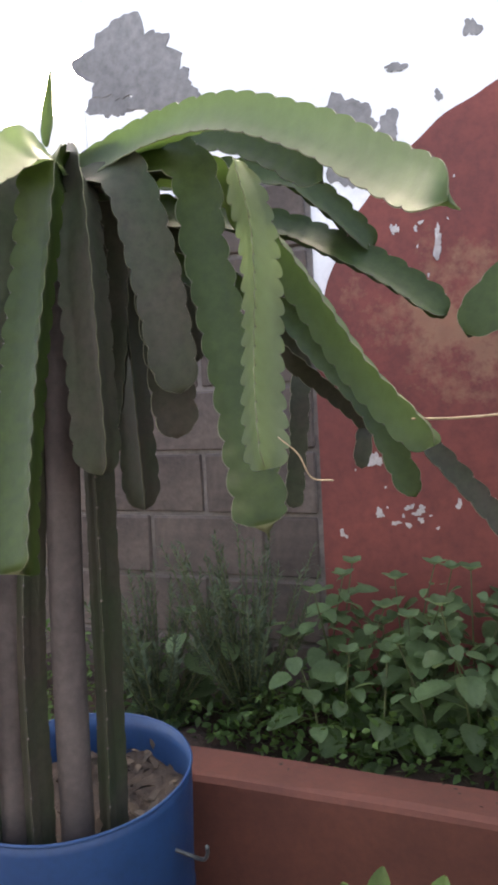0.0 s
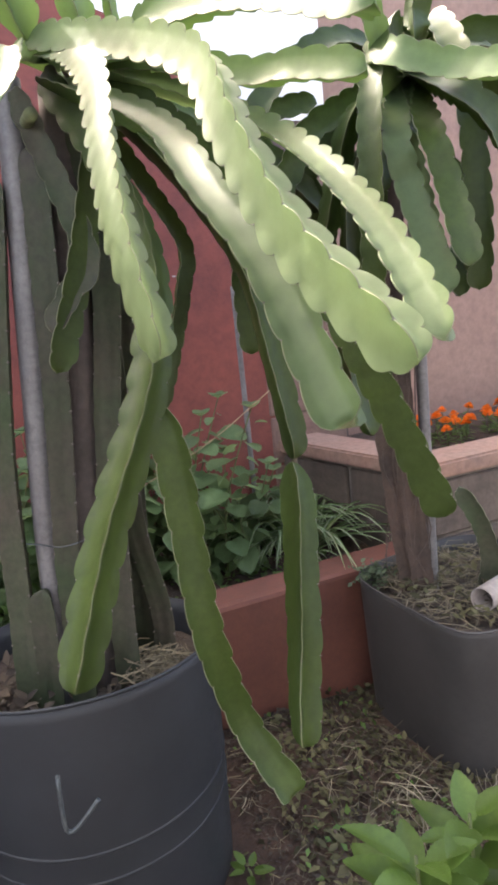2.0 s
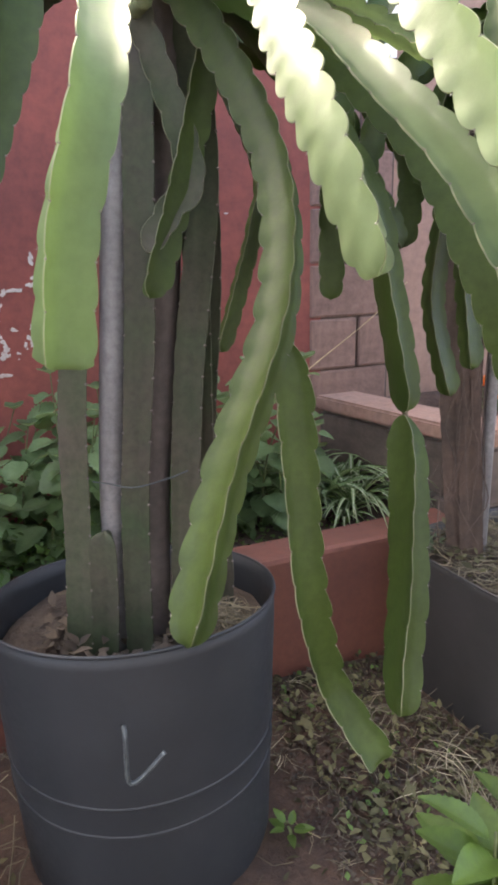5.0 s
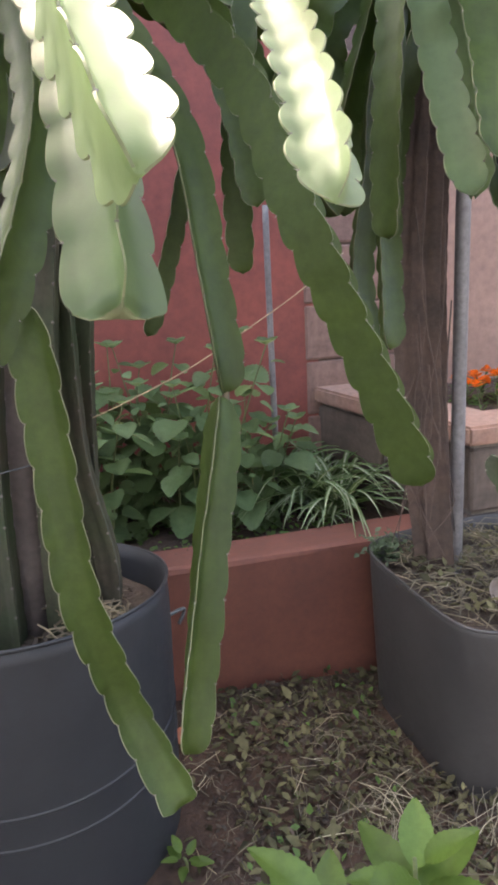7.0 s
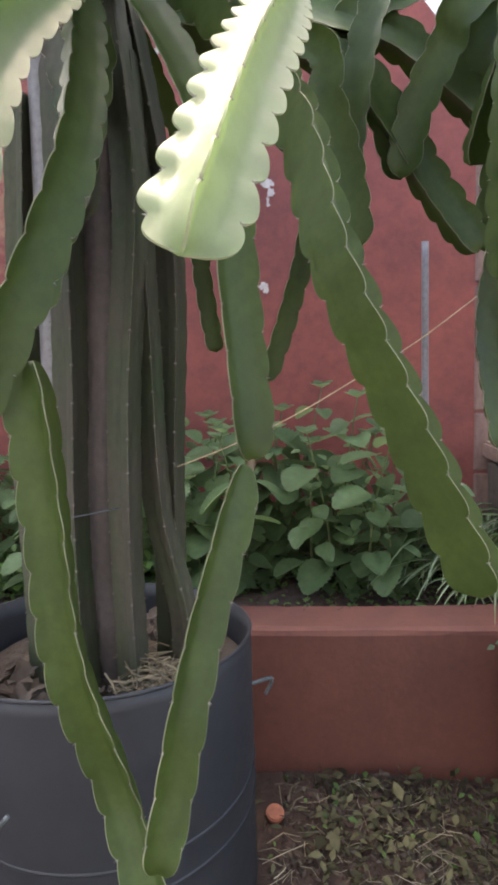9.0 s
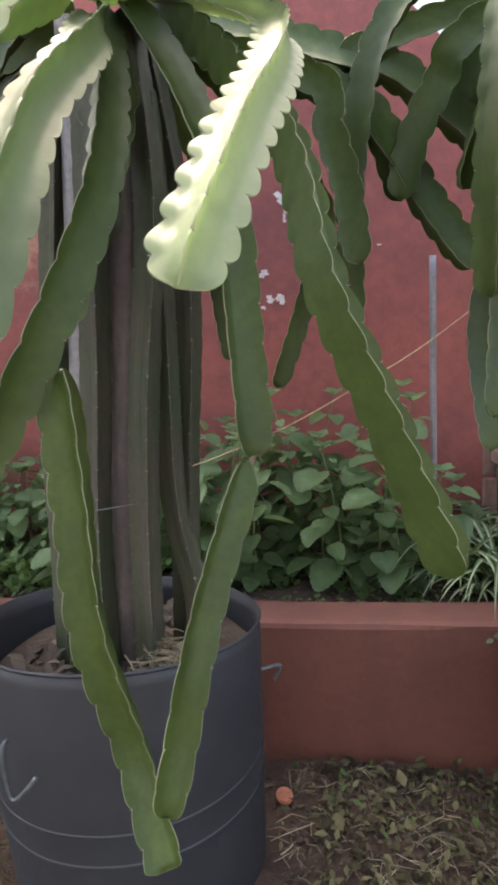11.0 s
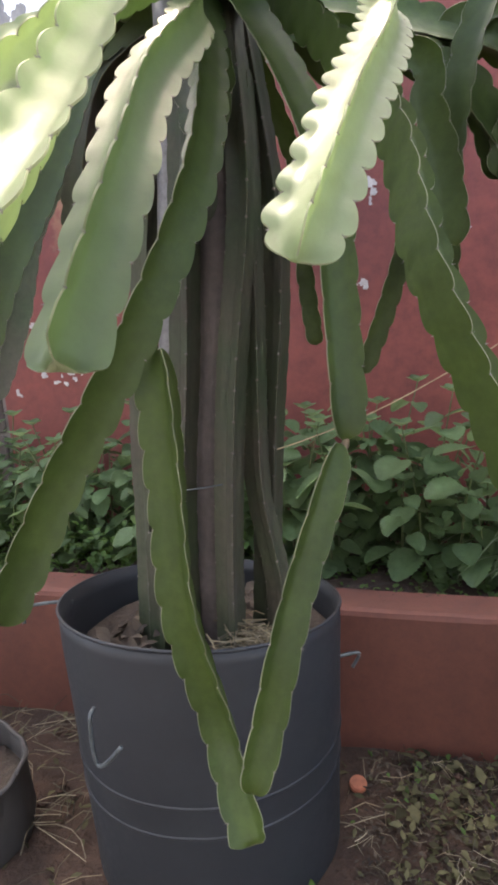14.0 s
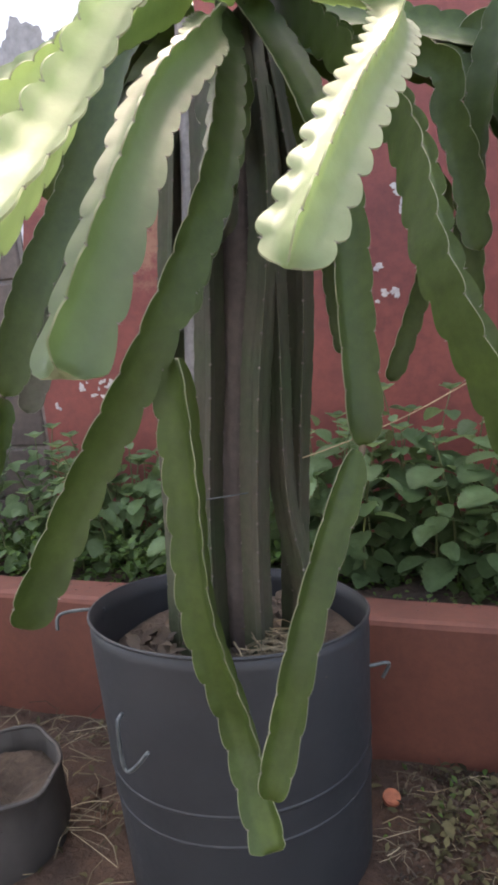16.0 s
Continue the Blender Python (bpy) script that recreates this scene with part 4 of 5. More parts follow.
stem(plant_a, [(-1.630, -0.345, 1.814), (-1.612, -0.356, 1.863), (-1.592, -0.373, 1.921)], 0.016, (0.9,-0.4,0.1), period=0.05, amp=0.2, tip="point", paint=STEM_MID, seed=14)
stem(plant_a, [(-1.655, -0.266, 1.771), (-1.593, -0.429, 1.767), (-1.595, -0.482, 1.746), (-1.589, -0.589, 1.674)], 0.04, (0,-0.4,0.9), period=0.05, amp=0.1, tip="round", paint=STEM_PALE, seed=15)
stem(plant_a, [(-1.361, -0.039, 1.493), (-1.214, 0.237, 1.308), (-1.209, 0.236, 1.253), (-1.217, 0.228, 1.188)], 0.024, (0.9,-0.4,0.1), period=0.05, amp=0.2, tip="round", paint=STEM_OLD_SHADE, seed=16)
rod("aerial_root", [(-1.030, -0.359, 1.323), (-0.965, -0.360, 1.322), (-0.886, -0.345, 1.327), (-0.806, -0.329, 1.339)], 0.0018, ROOT, plant_a, "thin pale aerial root")
rod("aerial_root", [(-1.167, -0.564, 1.315), (-1.143, -0.562, 1.294), (-1.130, -0.550, 1.263), (-1.106, -0.538, 1.258)], 0.001, ROOT, plant_a, "thin pale aerial root")

# ---- the black drum by the planter ----
AT_C, LEAN_C = (0.795, -0.118, -0.02), (0.0, 0.0)
drum_c = drum("tub_planter", AT_C, 0.260, 0.45, LEAN_C, DRUM_BLACK, "black plastic tub with rounded corners, mulched with straw", (), 0.93, square=radians(6.0))
soil_in(AT_C, 0.254, 0.40, LEAN_C, square=radians(6.0))
post("support_pipe", [(0.722, -0.04, 0.3), (0.721, -0.035, 0.8), (0.72, -0.03, 1.3), (0.73, -0.01, 1.78)], 0.0165, PIPE, "upright light grey plastic pipe in the black drum", "pipe")
plant_c = thing("dragon_fruit_plant", "dense dark dragon fruit cactus hanging over the black drum", "cactus", group="dragon fruit plants")
for k, pts in enumerate((
        [(0.685, -0.05, 0.36), (0.67, -0.04, 0.6), (0.645, -0.02, 1.0), (0.66, 0.0, 1.4), (0.70, 0.02, 1.78)],
        [(0.665, -0.02, 0.36), (0.63, -0.01, 0.7), (0.61, 0.01, 1.05), (0.64, 0.02, 1.5), (0.70, 0.03, 1.78)],
        [(0.692, -0.015, 0.36), (0.68, 0.0, 0.8), (0.68, 0.02, 1.3), (0.71, 0.02, 1.76)],
        [(0.82, -0.14, 0.36), (0.83, -0.16, 0.5), (0.79, -0.17, 0.62), (0.74, -0.15, 0.72)])):
    stem(plant_c, pts, 0.036, (0.4, -0.9, 0), period=0.06, amp=0.07, paint=STEM_BARK, name="main_stem", label="brown corky old stem", thick=0.014, seed=70 + k, taper=0, bare=True) if k < 3 else stem(plant_c, pts, 0.03, (0.4, -0.9, 0), amp=0.12, paint=STEM_OLD_SHADE, seed=73, taper=0)
vs, fs = [], []
for k in range(16):
    a = rng.uniform(0, 6.28)
    x, y = 0.65 + 0.05 * math.cos(a), -0.025 + 0.04 * math.sin(a)
    z0, z1 = rng.uniform(0.6, 1.35), rng.uniform(0.40, 0.6)
    v, f = tube([(x, y, z0), (x + rng.uniform(-0.03, 0.03), y + rng.uniform(-0.03, 0.02), (z0 * 2 + z1) / 3), (x + rng.uniform(-0.05, 0.05), y + rng.uniform(-0.05, 0.03), (z0 + z1 * 2) / 3), (x + rng.uniform(-0.07, 0.07), y + rng.uniform(-0.07, 0.03), z1)], 0.0022, 10, 5, 0.001)
    fs += [tuple(q + len(vs) for q in g) for g in f]
    vs += v
tagged(raw("root_tangle", vs, fs, STEM_BARK, plant_c, "tangle of thin brown aerial roots"), kind="stuff")
stem(plant_c, [(0.74, 0.0, 1.8), (0.58, -0.138, 1.69), (0.598, -0.189, 1.571), (0.593, -0.253, 1.41), (0.58, -0.326, 1.262)], 0.036, (0.5,-0.8,0.2), period=0.045, amp=0.2, tip="round", paint=STEM_MID, seed=0)
stem(plant_c, [(0.612, -0.54, 1.642), (0.564, -0.41, 1.68), (0.494, -0.284, 1.743), (0.74, 0.0, 1.8)], 0.038, (0,-0.2,1), period=0.05, amp=0.2, tip="round", paint=STEM_MID, seed=1)
stem(plant_c, [(0.74, 0.0, 1.8), (0.648, -0.171, 1.636), (0.686, -0.25, 1.467), (0.638, -0.309, 1.238)], 0.034, (0.5,-0.8,0.2), period=0.05, amp=0.2, tip="round", paint=STEM, seed=2)
stem(plant_c, [(0.74, 0.0, 1.8), (0.525, -0.101, 1.682), (0.47, -0.094, 1.559), (0.413, -0.106, 1.392)], 0.034, (-0.5,-0.8,0.2), period=0.05, amp=0.2, tip="round", paint=STEM, seed=3)
stem(plant_c, [(0.74, 0.0, 1.8), (0.594, -0.333, 1.673), (0.638, -0.414, 1.594), (0.647, -0.476, 1.483), (0.611, -0.549, 1.305)], 0.036, (0.5,-0.5,0.6), period=0.05, amp=0.2, tip="round", paint=STEM, seed=4)
stem(plant_c, [(0.74, 0.0, 1.8), (0.501, -0.292, 1.595), (0.494, -0.336, 1.481), (0.493, -0.389, 1.376), (0.491, -0.466, 1.255)], 0.036, (0.6,-0.7,0.3), period=0.05, amp=0.2, tip="round", paint=STEM_MID, seed=5)
stem(plant_c, [(0.74, 0.0, 1.8), (0.536, -0.183, 1.552), (0.494, -0.185, 1.405), (0.463, -0.211, 1.238), (0.436, -0.29, 1.005)], 0.03, (-0.6,-0.7,0.3), period=0.05, amp=0.2, tip="round", paint=STEM, seed=6)
stem(plant_c, [(0.6, -0.1, 1.7), (0.486, -0.126, 1.51), (0.466, -0.125, 1.326), (0.431, -0.149, 1.13), (0.444, -0.214, 0.93)], 0.032, (-0.6,-0.7,0.3), period=0.05, amp=0.2, tip="round", paint=STEM, seed=7)
stem(plant_c, [(0.74, 0.0, 1.8), (0.516, 0.035, 1.668), (0.453, 0.055, 1.591), (0.499, 0.063, 1.42), (0.48, 0.063, 1.256)], 0.04, (-0.6,-0.3,0.7), period=0.05, amp=0.2, tip="round", paint=STEM, seed=8)
stem(plant_c, [(0.74, 0.0, 1.8), (0.442, -0.058, 1.667), (0.387, -0.035, 1.593), (0.339, -0.018, 1.503), (0.31, -0.012, 1.395)], 0.038, (-0.4,-0.4,0.8), period=0.05, amp=0.2, tip="round", paint=STEM, seed=9)
stem(plant_c, [(0.74, 0.0, 1.8), (0.557, -0.323, 1.594), (0.551, -0.389, 1.467), (0.524, -0.488, 1.302)], 0.036, (0.6,-0.7,0.3), period=0.05, amp=0.2, tip="round", paint=STEM, seed=10)
stem(plant_c, [(0.74, 0.0, 1.8), (0.551, -0.189, 1.717), (0.524, -0.201, 1.806), (0.497, -0.21, 1.869), (0.447, -0.217, 1.95)], 0.034, (0.6,-0.7,0.3), period=0.05, amp=0.2, tip="round", paint=STEM_MID, seed=11)
stem(plant_c, [(0.74, 0.0, 1.8), (0.595, -0.245, 1.792), (0.589, -0.26, 1.841), (0.586, -0.296, 1.923)], 0.034, (0.6,-0.7,0.3), period=0.05, amp=0.2, tip="round", paint=STEM, seed=12)
stem(plant_c, [(0.5, 0.05, 1.75), (0.213, 0.016, 1.662), (0.28, 0.032, 1.515), (0.313, 0.039, 1.4)], 0.034, (-0.4,-0.4,0.8), period=0.05, amp=0.2, tip="round", paint=STEM, seed=13)
stem(plant_c, [(0.74, 0.0, 1.8), (0.951, 0.041, 1.86), (1.163, 0.083, 1.7), (1.229, 0.1, 1.45), (1.238, 0.1, 1.15)], 0.034, (0.94,0.34,0.5), period=0.05, amp=0.2, tip="round", paint=STEM, seed=14)
stem(plant_c, [(0.74, 0.0, 1.8), (0.517, -0.028, 1.86), (0.293, -0.057, 1.7), (0.224, -0.063, 1.45), (0.214, -0.063, 1.15)], 0.034, (-0.99,-0.12,0.5), period=0.05, amp=0.2, tip="round", paint=STEM, seed=15)
stem(plant_c, [(0.74, 0.0, 1.8), (0.608, -0.131, 1.86), (0.475, -0.263, 1.7), (0.434, -0.303, 1.45), (0.428, -0.303, 1.2)], 0.034, (-0.59,-0.81,0.5), period=0.05, amp=0.2, tip="round", paint=STEM, seed=16)
stem(plant_c, [(0.74, 0.0, 1.8), (0.701, -0.158, 1.86), (0.662, -0.315, 1.7), (0.65, -0.365, 1.45), (0.648, -0.365, 1.25)], 0.034, (-0.17,-0.98,0.5), period=0.05, amp=0.2, tip="round", paint=STEM, seed=17)
stem(plant_c, [(0.74, 0.0, 1.8), (0.875, -0.13, 1.86), (1.011, -0.26, 1.7), (1.053, -0.3, 1.45), (1.059, -0.3, 1.3)], 0.034, (0.60,-0.80,0.5), period=0.05, amp=0.2, tip="round", paint=STEM, seed=18)
stem(plant_c, [(0.74, 0.0, 1.8), (0.964, -0.026, 1.86), (1.188, -0.051, 1.7), (1.257, -0.057, 1.45), (1.267, -0.057, 1.15)], 0.034, (0.99,-0.10,0.5), period=0.05, amp=0.2, tip="round", paint=STEM, seed=19)


# ---- leaves ----
def leaf_mesh(name, length, width, teeth, curl, material, rows=7, vein=0.0, blunt=0.8):
    """A single ovate leaf along +x, toothed, folded along the midrib."""
    vs, fs = [], []
    for i in range(rows + 1):
        u = i / rows
        w = width * 0.5 * max(0.02, math.sin(math.pi * min(u * 0.95 + 0.04, 1) ** 0.8)) ** blunt
        w *= 1 + teeth * (1 if i % 2 else -1)
        z = -curl * length * u * u
        q = vein * width * (1 if i % 2 else -1)
        lag = 0.35 * length / rows
        vs += [(length * u + lag * 2, -w, z + 0.16 * w + q * 0.4), (length * u + lag, -w * 0.5, z + 0.02 * width + q), (length * u, 0, z - 0.03 * width), (length * u + lag, w * 0.5, z + 0.02 * width + q), (length * u + lag * 2, w, z + 0.16 * w + q * 0.4)]
    for i in range(rows):
        for k in range(4):
            a = i * 5 + k
            fs.append((a, a + 1, a + 6, a + 5))
    me = bpy.data.meshes.new(name)
    me.from_pydata(vs, [], fs)
    me.materials.append(material)
    me.polygons.foreach_set("use_smooth", [True] * len(fs))
    return me


def child(name, me, parent, m):
    ob = new(name, me)
    ob.parent = parent
    ob.matrix_local = m
    return ob


def aim(p, d, roll=0.0):
    """A pose at p with +x along d and +z upmost."""
    d = Vector(d).normalized()
    y = Vector((0, 0, 1)).cross(d)
    y = y.normalized() if y.length > 1e-4 else Vector((0, 1, 0))
    z = d.cross(y)
    m = Matrix((d, y, z)).transposed().to_4x4()
    return Matrix.Translation(p) @ m @ Matrix.Rotation(roll, 4, "X")


HERB_LEAVES = [leaf_mesh("leaf", 0.085, 0.080, 0.10, 0.25, BASIL, 18, 0.016, 0.6), leaf_mesh("leaf", 0.07, 0.07, 0.10, 0.4, BASIL, 16, 0.016, 0.6), leaf_mesh("leaf", 0.10, 0.088, 0.095, 0.15, BASIL, 20, 0.016, 0.62), leaf_mesh("leaf", 0.045, 0.042, 0.045, 0.1, BASIL, 10)]


def herb(x, y, z, h, rs, label="leafy green herb with broad toothed leaves in the bed", small=1.0):
    p = thing("leafy_herb", label, "plant", group="herbs in the garden bed", at=(x, y, z))
    lean = Vector((rs.uniform(-0.12, 0.12), rs.uniform(-0.16, 0.08), 0))
    pts = [Vector((0, 0, -0.03)), lean * 0.15 + Vector((0, 0, h * 0.4)), lean * 0.6 + Vector((0, 0, h * 0.75)), lean + Vector((0, 0, h))]
    v, f = tube(pts, 0.004, 10, 6, 0.002)
    raw("stalk", v, f, STALK, p, smooth=True)
    P, T, _ = spline(pts, 12)
    turn = rs.uniform(0, 3)
    levels = max(3, int(h / (0.06 * small)))
    for k in range(levels):
        c = P[2 + int(9 * (k + 0.5) / levels)]
        turn += math.pi / 2
        size = 1.0 if k < levels - 1 else 0.7
        for s in (0, math.pi):
            a = turn + s + rs.uniform(-0.3, 0.3)
            d = Vector((math.cos(a), math.sin(a) - 0.35, rs.uniform(-0.55, 0.15)))
            pet = c + d * 0.03
            me = HERB_LEAVES[rs.choice((0, 1, 2) if k < levels - 1 else (1, 3, 0))]
            q = rs.uniform(0.6, 1.35) * size * small
            child("leaf", me, p, aim(pet, d, rs.uniform(-0.4, 0.4)) @ Matrix.Diagonal((q, q, q, 1)))
    for s in range(4):
        a = s * math.pi / 2 + turn
        child("leaf", HERB_LEAVES[3], p, aim(P[-1], (math.cos(a), math.sin(a), 0.6), 0) @ Matrix.Diagonal((0.9, 0.9, 0.9, 1)))
    return p


rs = random.Random(11)
for i in range(34):
    x = -0.36 + 0.80 * (i / 33) + rs.uniform(-0.03, 0.03)
    herb(x, rs.uniform(0.45, 0.74), BED_H - 0.06, rs.uniform(0.32, 0.60) * (1.0 if x < 0.28 else 0.75), rs)
for i in range(44):
    x = -1.45 + 1.1 * (i / 43) + rs.uniform(-0.03, 0.03)
    herb(x, rs.uniform(0.40, 0.78), BED_H - 0.06, rs.uniform(0.26, 0.52), rs, small=rs.uniform(0.62, 0.9))
for i in range(5):
    herb(-2.1 + 0.12 * i, rs.uniform(0.5, 0.75), BED_H - 0.06, rs.uniform(0.2, 0.4), rs)


def scatter_leaves(name, label, n, place, size, material, rs, flat=0.5, narrow=0.6):
    """Many small leaves in one mesh, each bent along its rib."""
    vs, fs = [], []
    for _ in range(n):
        c = Vector(place(rs))
        a, e = rs.uniform(0, 6.28), rs.gauss(0, flat)
        d = Vector((math.cos(a) * math.cos(e), math.sin(a) * math.cos(e), math.sin(e)))
        s = d.cross(Vector((0, 0, 1)))
        s = (s.normalized() if s.length > 1e-3 else Vector((1, 0, 0)))
        u = s.cross(d)
        s = (s * math.cos(r := rs.uniform(-0.7, 0.7)) + u * math.sin(r))
        u = s.cross(d)
        L = size * rs.uniform(0.6, 1.3)
        w = L * narrow * 0.5
        b = len(vs)
        vs += [c, c + d * L * 0.4 + s * w + u * w * 0.2, c + d * L * 0.5 - u * w * 0.1, c + d * L * 0.4 - s * w + u * w * 0.2, c + d * L - u * L * 0.12, c + d * L * 0.75 + s * w * 0.6, c + d * L * 0.75 - s * w * 0.6]
        fs += [(b, b + 1, b + 2), (b, b + 2, b + 3), (b + 1, b + 5, b + 4, b + 2), (b + 2, b + 4, b + 6, b + 3)]
    return tagged(raw(name, vs, fs, material, smooth=True), label, "ground cover", kind="stuff")


def bed_place(x0, x1, y0, y1, zt):
    def f(r):
        x, y = r.uniform(x0, x1), r.uniform(y0, y1)
        return x, y, BED_H - 0.05 + r.random() ** 1.6 * zt * (0.6 + 0.5 * noise.noise(Vector((x * 5, y * 5, 0))))
    return f


scatter_leaves("ground_cover", "small-leaved green ground cover in the bed", 3600, bed_place(-1.75, -0.25, 0.34, 0.78, 0.26), 0.030, SMALLLEAF, rs)
scatter_leaves("ground_cover", "low small-leaved weeds on the bed's soil", 500, bed_place(-0.3, 0.6, 0.33, 0.6, 0.05), 0.022, SMALLLEAF, rs)
scatter_leaves("ground_cover", "small-leaved weeds at the end of the bed", 900, bed_place(-2.6, -1.7, 0.34, 0.78, 0.25), 0.028, SMALLLEAF, rs)


def rosemary(x, y, z, rs, h=0.55):
    p = thing("rosemary_bush", "grey-green needle-leaved rosemary bush in the bed", "shrub", at=(x, y, z))
    vs, fs = [], []
    for k in range(56):
        a = rs.uniform(0, 6.28)
        q = rs.uniform(0.05, 0.26)
        hh = h * rs.uniform(0.5, 1.05)
        pts = [Vector((0, 0, -0.03)), Vector((q * 0.5 * math.cos(a), q * 0.5 * math.sin(a), hh * 0.45)), Vector((q * math.cos(a), q * math.sin(a), hh))]
        tv, tf = tube(pts, 0.0035, 8, 5, 0.0015)
        raw("branch", tv, tf, STALK, p, smooth=True)
        P, T, _ = spline(pts, 40)
        for i in range(6, 40):
            for s in range(3):
                b = rs.uniform(0, 6.28)
                side = T[i].orthogonal().normalized()
                side.rotate(Matrix.Rotation(b, 3, T[i]))
                d = (side + T[i] * 0.8).normalized() * rs.uniform(0.018, 0.03)
                w = T[i].cross(side) * 0.0024
                m = len(vs)
                vs += [P[i] + w, P[i] - w, P[i] + d - w * 0.4, P[i] + d + w * 0.4]
                fs.append((m, m + 1, m + 2, m + 3))
    tagged(raw("needles", vs, fs, NEEDLE, p, "narrow grey-green needles"), kind="stuff")


rosemary(-1.66, 0.56, BED_H - 0.05, rs, 0.60)
rosemary(-1.92, 0.45, BED_H - 0.05, rs, 0.46)


def spider_plant(x, y, z, rs, n=52, size=0.37):
    p = thing("spider_plant", "striped spider plant with arching narrow blades in the bed", "plant", group="spider plants", at=(x, y, z))
    for k in range(n):
        a = rs.uniform(0, 6.28)
        L = size * rs.uniform(0.6, 1.15)
        up = rs.uniform(0.35, 1.0)
        d = Vector((math.cos(a), math.sin(a), 0))
        s = Vector((-d.y, d.x, 0))
        pts = [d * (L * 0.95 * u) * (1.15 - 0.3 * up) + Vector((0, 0, L * up * (1.5 * u - 1.25 * u * u))) for u in [i / 8 for i in range(9)]]
        vs, fs, idx = [], [], []
        for i, c in enumerate(pts):
            w = 0.0092 * (1 - (i / 8) ** 2) + 0.0006
            t = (pts[min(i + 1, 8)] - pts[max(i - 1, 0)]).normalized()
            u = s.cross(t)
            vs += [c - s * w - u * w * 0.4, c - s * w * 0.35, c + s * w * 0.35, c + s * w - u * w * 0.4]
        for i in range(8):
            for q in range(3):
                fs.append((i * 4 + q, i * 4 + q + 1, i * 4 + q + 5, i * 4 + q + 4))
                idx.append(1 if q == 1 else 0)
        raw("blade", vs, fs, [BLADE, BLADE_PALE], p, smooth=True, idx=idx)


for x, y in ((0.50, 0.56), (0.60, 0.49), (0.44, 0.70), (0.62, 0.68)):
    spider_plant(x, y, BED_H - 0.04, rs)
spider_plant(0.53, 0.42, BED_H - 0.04, rs, 20, 0.16)


# ---- marigolds ----
def marigold(rs):
    p = thing("marigold", "orange marigold flower in the raised planter", "flower", group="marigolds")
    v, f = tube([(0, 0, -0.06), (0.003, 0.002, 0), (0, 0, 0.05)], 0.002, 6, 5)
    raw("stalk", v, f, STALK, p, smooth=True)
    vs, fs = [], []
    for ring, (q, z, n) in enumerate(((0.022, 0.050, 13), (0.017, 0.058, 11), (0.010, 0.064, 9), (0.004, 0.067, 6))):
        for k in range(n):
            a = 2 * math.pi * (k + 0.5 * ring) / n + rs.uniform(-0.1, 0.1)
            d, s = Vector((math.cos(a), math.sin(a), 0)), Vector((-math.sin(a), math.cos(a), 0))
            b = len(vs)
            w = 0.0062
            vs += [Vector((0, 0, z - 0.006)) + d * 0.002, Vector((0, 0, z)) + d * q * 0.7 + s * w, Vector((0, 0, z + rs.uniform(-0.004, 0.002))) + d * q * 1.05, Vector((0, 0, z)) + d * q * 0.7 - s * w]
            fs.append((b, b + 1, b + 2, b + 3))
    raw("flower_head", vs, fs, ORANGE, p, "ruffled orange petals")
    vs, fs = [], []
    for k in range(16):
        a, z = rs.uniform(0, 6.28), rs.uniform(-0.05, 0.035)
        d, s = Vector((math.cos(a), math.sin(a), rs.uniform(-0.2, 0.6))), Vector((-math.sin(a), math.cos(a), 0)) * 0.005
        b = len(vs)
        c = Vector((0, 0, z))
        vs += [c, c + d * 0.02 + s, c + d * 0.042, c + d * 0.02 - s]
        fs.append((b, b + 1, b + 2, b + 3))
    raw("leaves", vs, fs, SMALLLEAF, p)["kind"] = "stuff"
    return p


kinds = [marigold(rs) for _ in range(3)]
spots = []
for i in range(85):
    x = 1.03 + 1.5 * rs.random() ** 1.2
    spots.append((x, rs.uniform(0.36, 0.60), 0.69 + rs.uniform(-0.015, 0.02)))
for k, (x, y, z) in enumerate(spots):
    q = rs.uniform(0.8, 1.15)
    m = pose(x, y, z, rs.uniform(-18, 18), rs.uniform(-18, 18), rs.uniform(0, 360))
    if k < 3:
        kinds[k].matrix_world = m
    else:
        copy_thing(kinds[k % 3], m)


tagged(rod("garden_stake", [(0.43, 0.62, 0.3), (0.43, 0.62, 0.8), (0.435, 0.63, 1.32)], 0.010, PIPE), "thin grey plastic stake standing in the bed", "stake")

# ---- seedlings near the path ----
NEAR_LEAVES = [leaf_mesh("leaf", 0.135, 0.070, 0.03, 0.35, NEARLEAF, 22, 0.03), leaf_mesh("leaf", 0.11, 0.062, 0.03, 0.25, NEARLEAF, 20, 0.03)]


def seedling(x, y, h, rs, n=14, label="bright green young plant with pointed leaves on the ground", q0=1.0):
    p = thing("seedling", label, "plant", group="seedlings", at=(x, y, 0))
    v, f = tube([(0, 0, -0.03), (0.005, 0, h * 0.5), (0, 0.005, h)], 0.005, 8, 6, 0.003)
    raw("stalk", v, f, STALK, p, smooth=True)
    for k in range(n):
        a = 2.4 * k + rs.uniform(-0.3, 0.3)
        z = h * (0.55 + 0.45 * k / n)
        d = Vector((math.cos(a), math.sin(a), 0.25 + 0.6 * k / n))
        q = q0 * rs.uniform(0.8, 1.15) * (1.1 - 0.35 * k / n)
        child("leaf", NEAR_LEAVES[k % 2], p, aim(Vector((0, 0, z)) + d * 0.012, d, rs.uniform(-0.3, 0.3)) @ Matrix.Diagonal((q, q, q, 1)))


seedling(0.13, -0.80, 0.37, rs, 16)
seedling(0.27, -0.76, 0.36, rs, 14)
seedling(0.20, -0.93, 0.28, rs, 12)
seedling(-1.03, -0.36, 0.57, rs, 22, q0=0.85)
seedling(-1.12, -0.33, 0.53, rs, 20, q0=0.85)
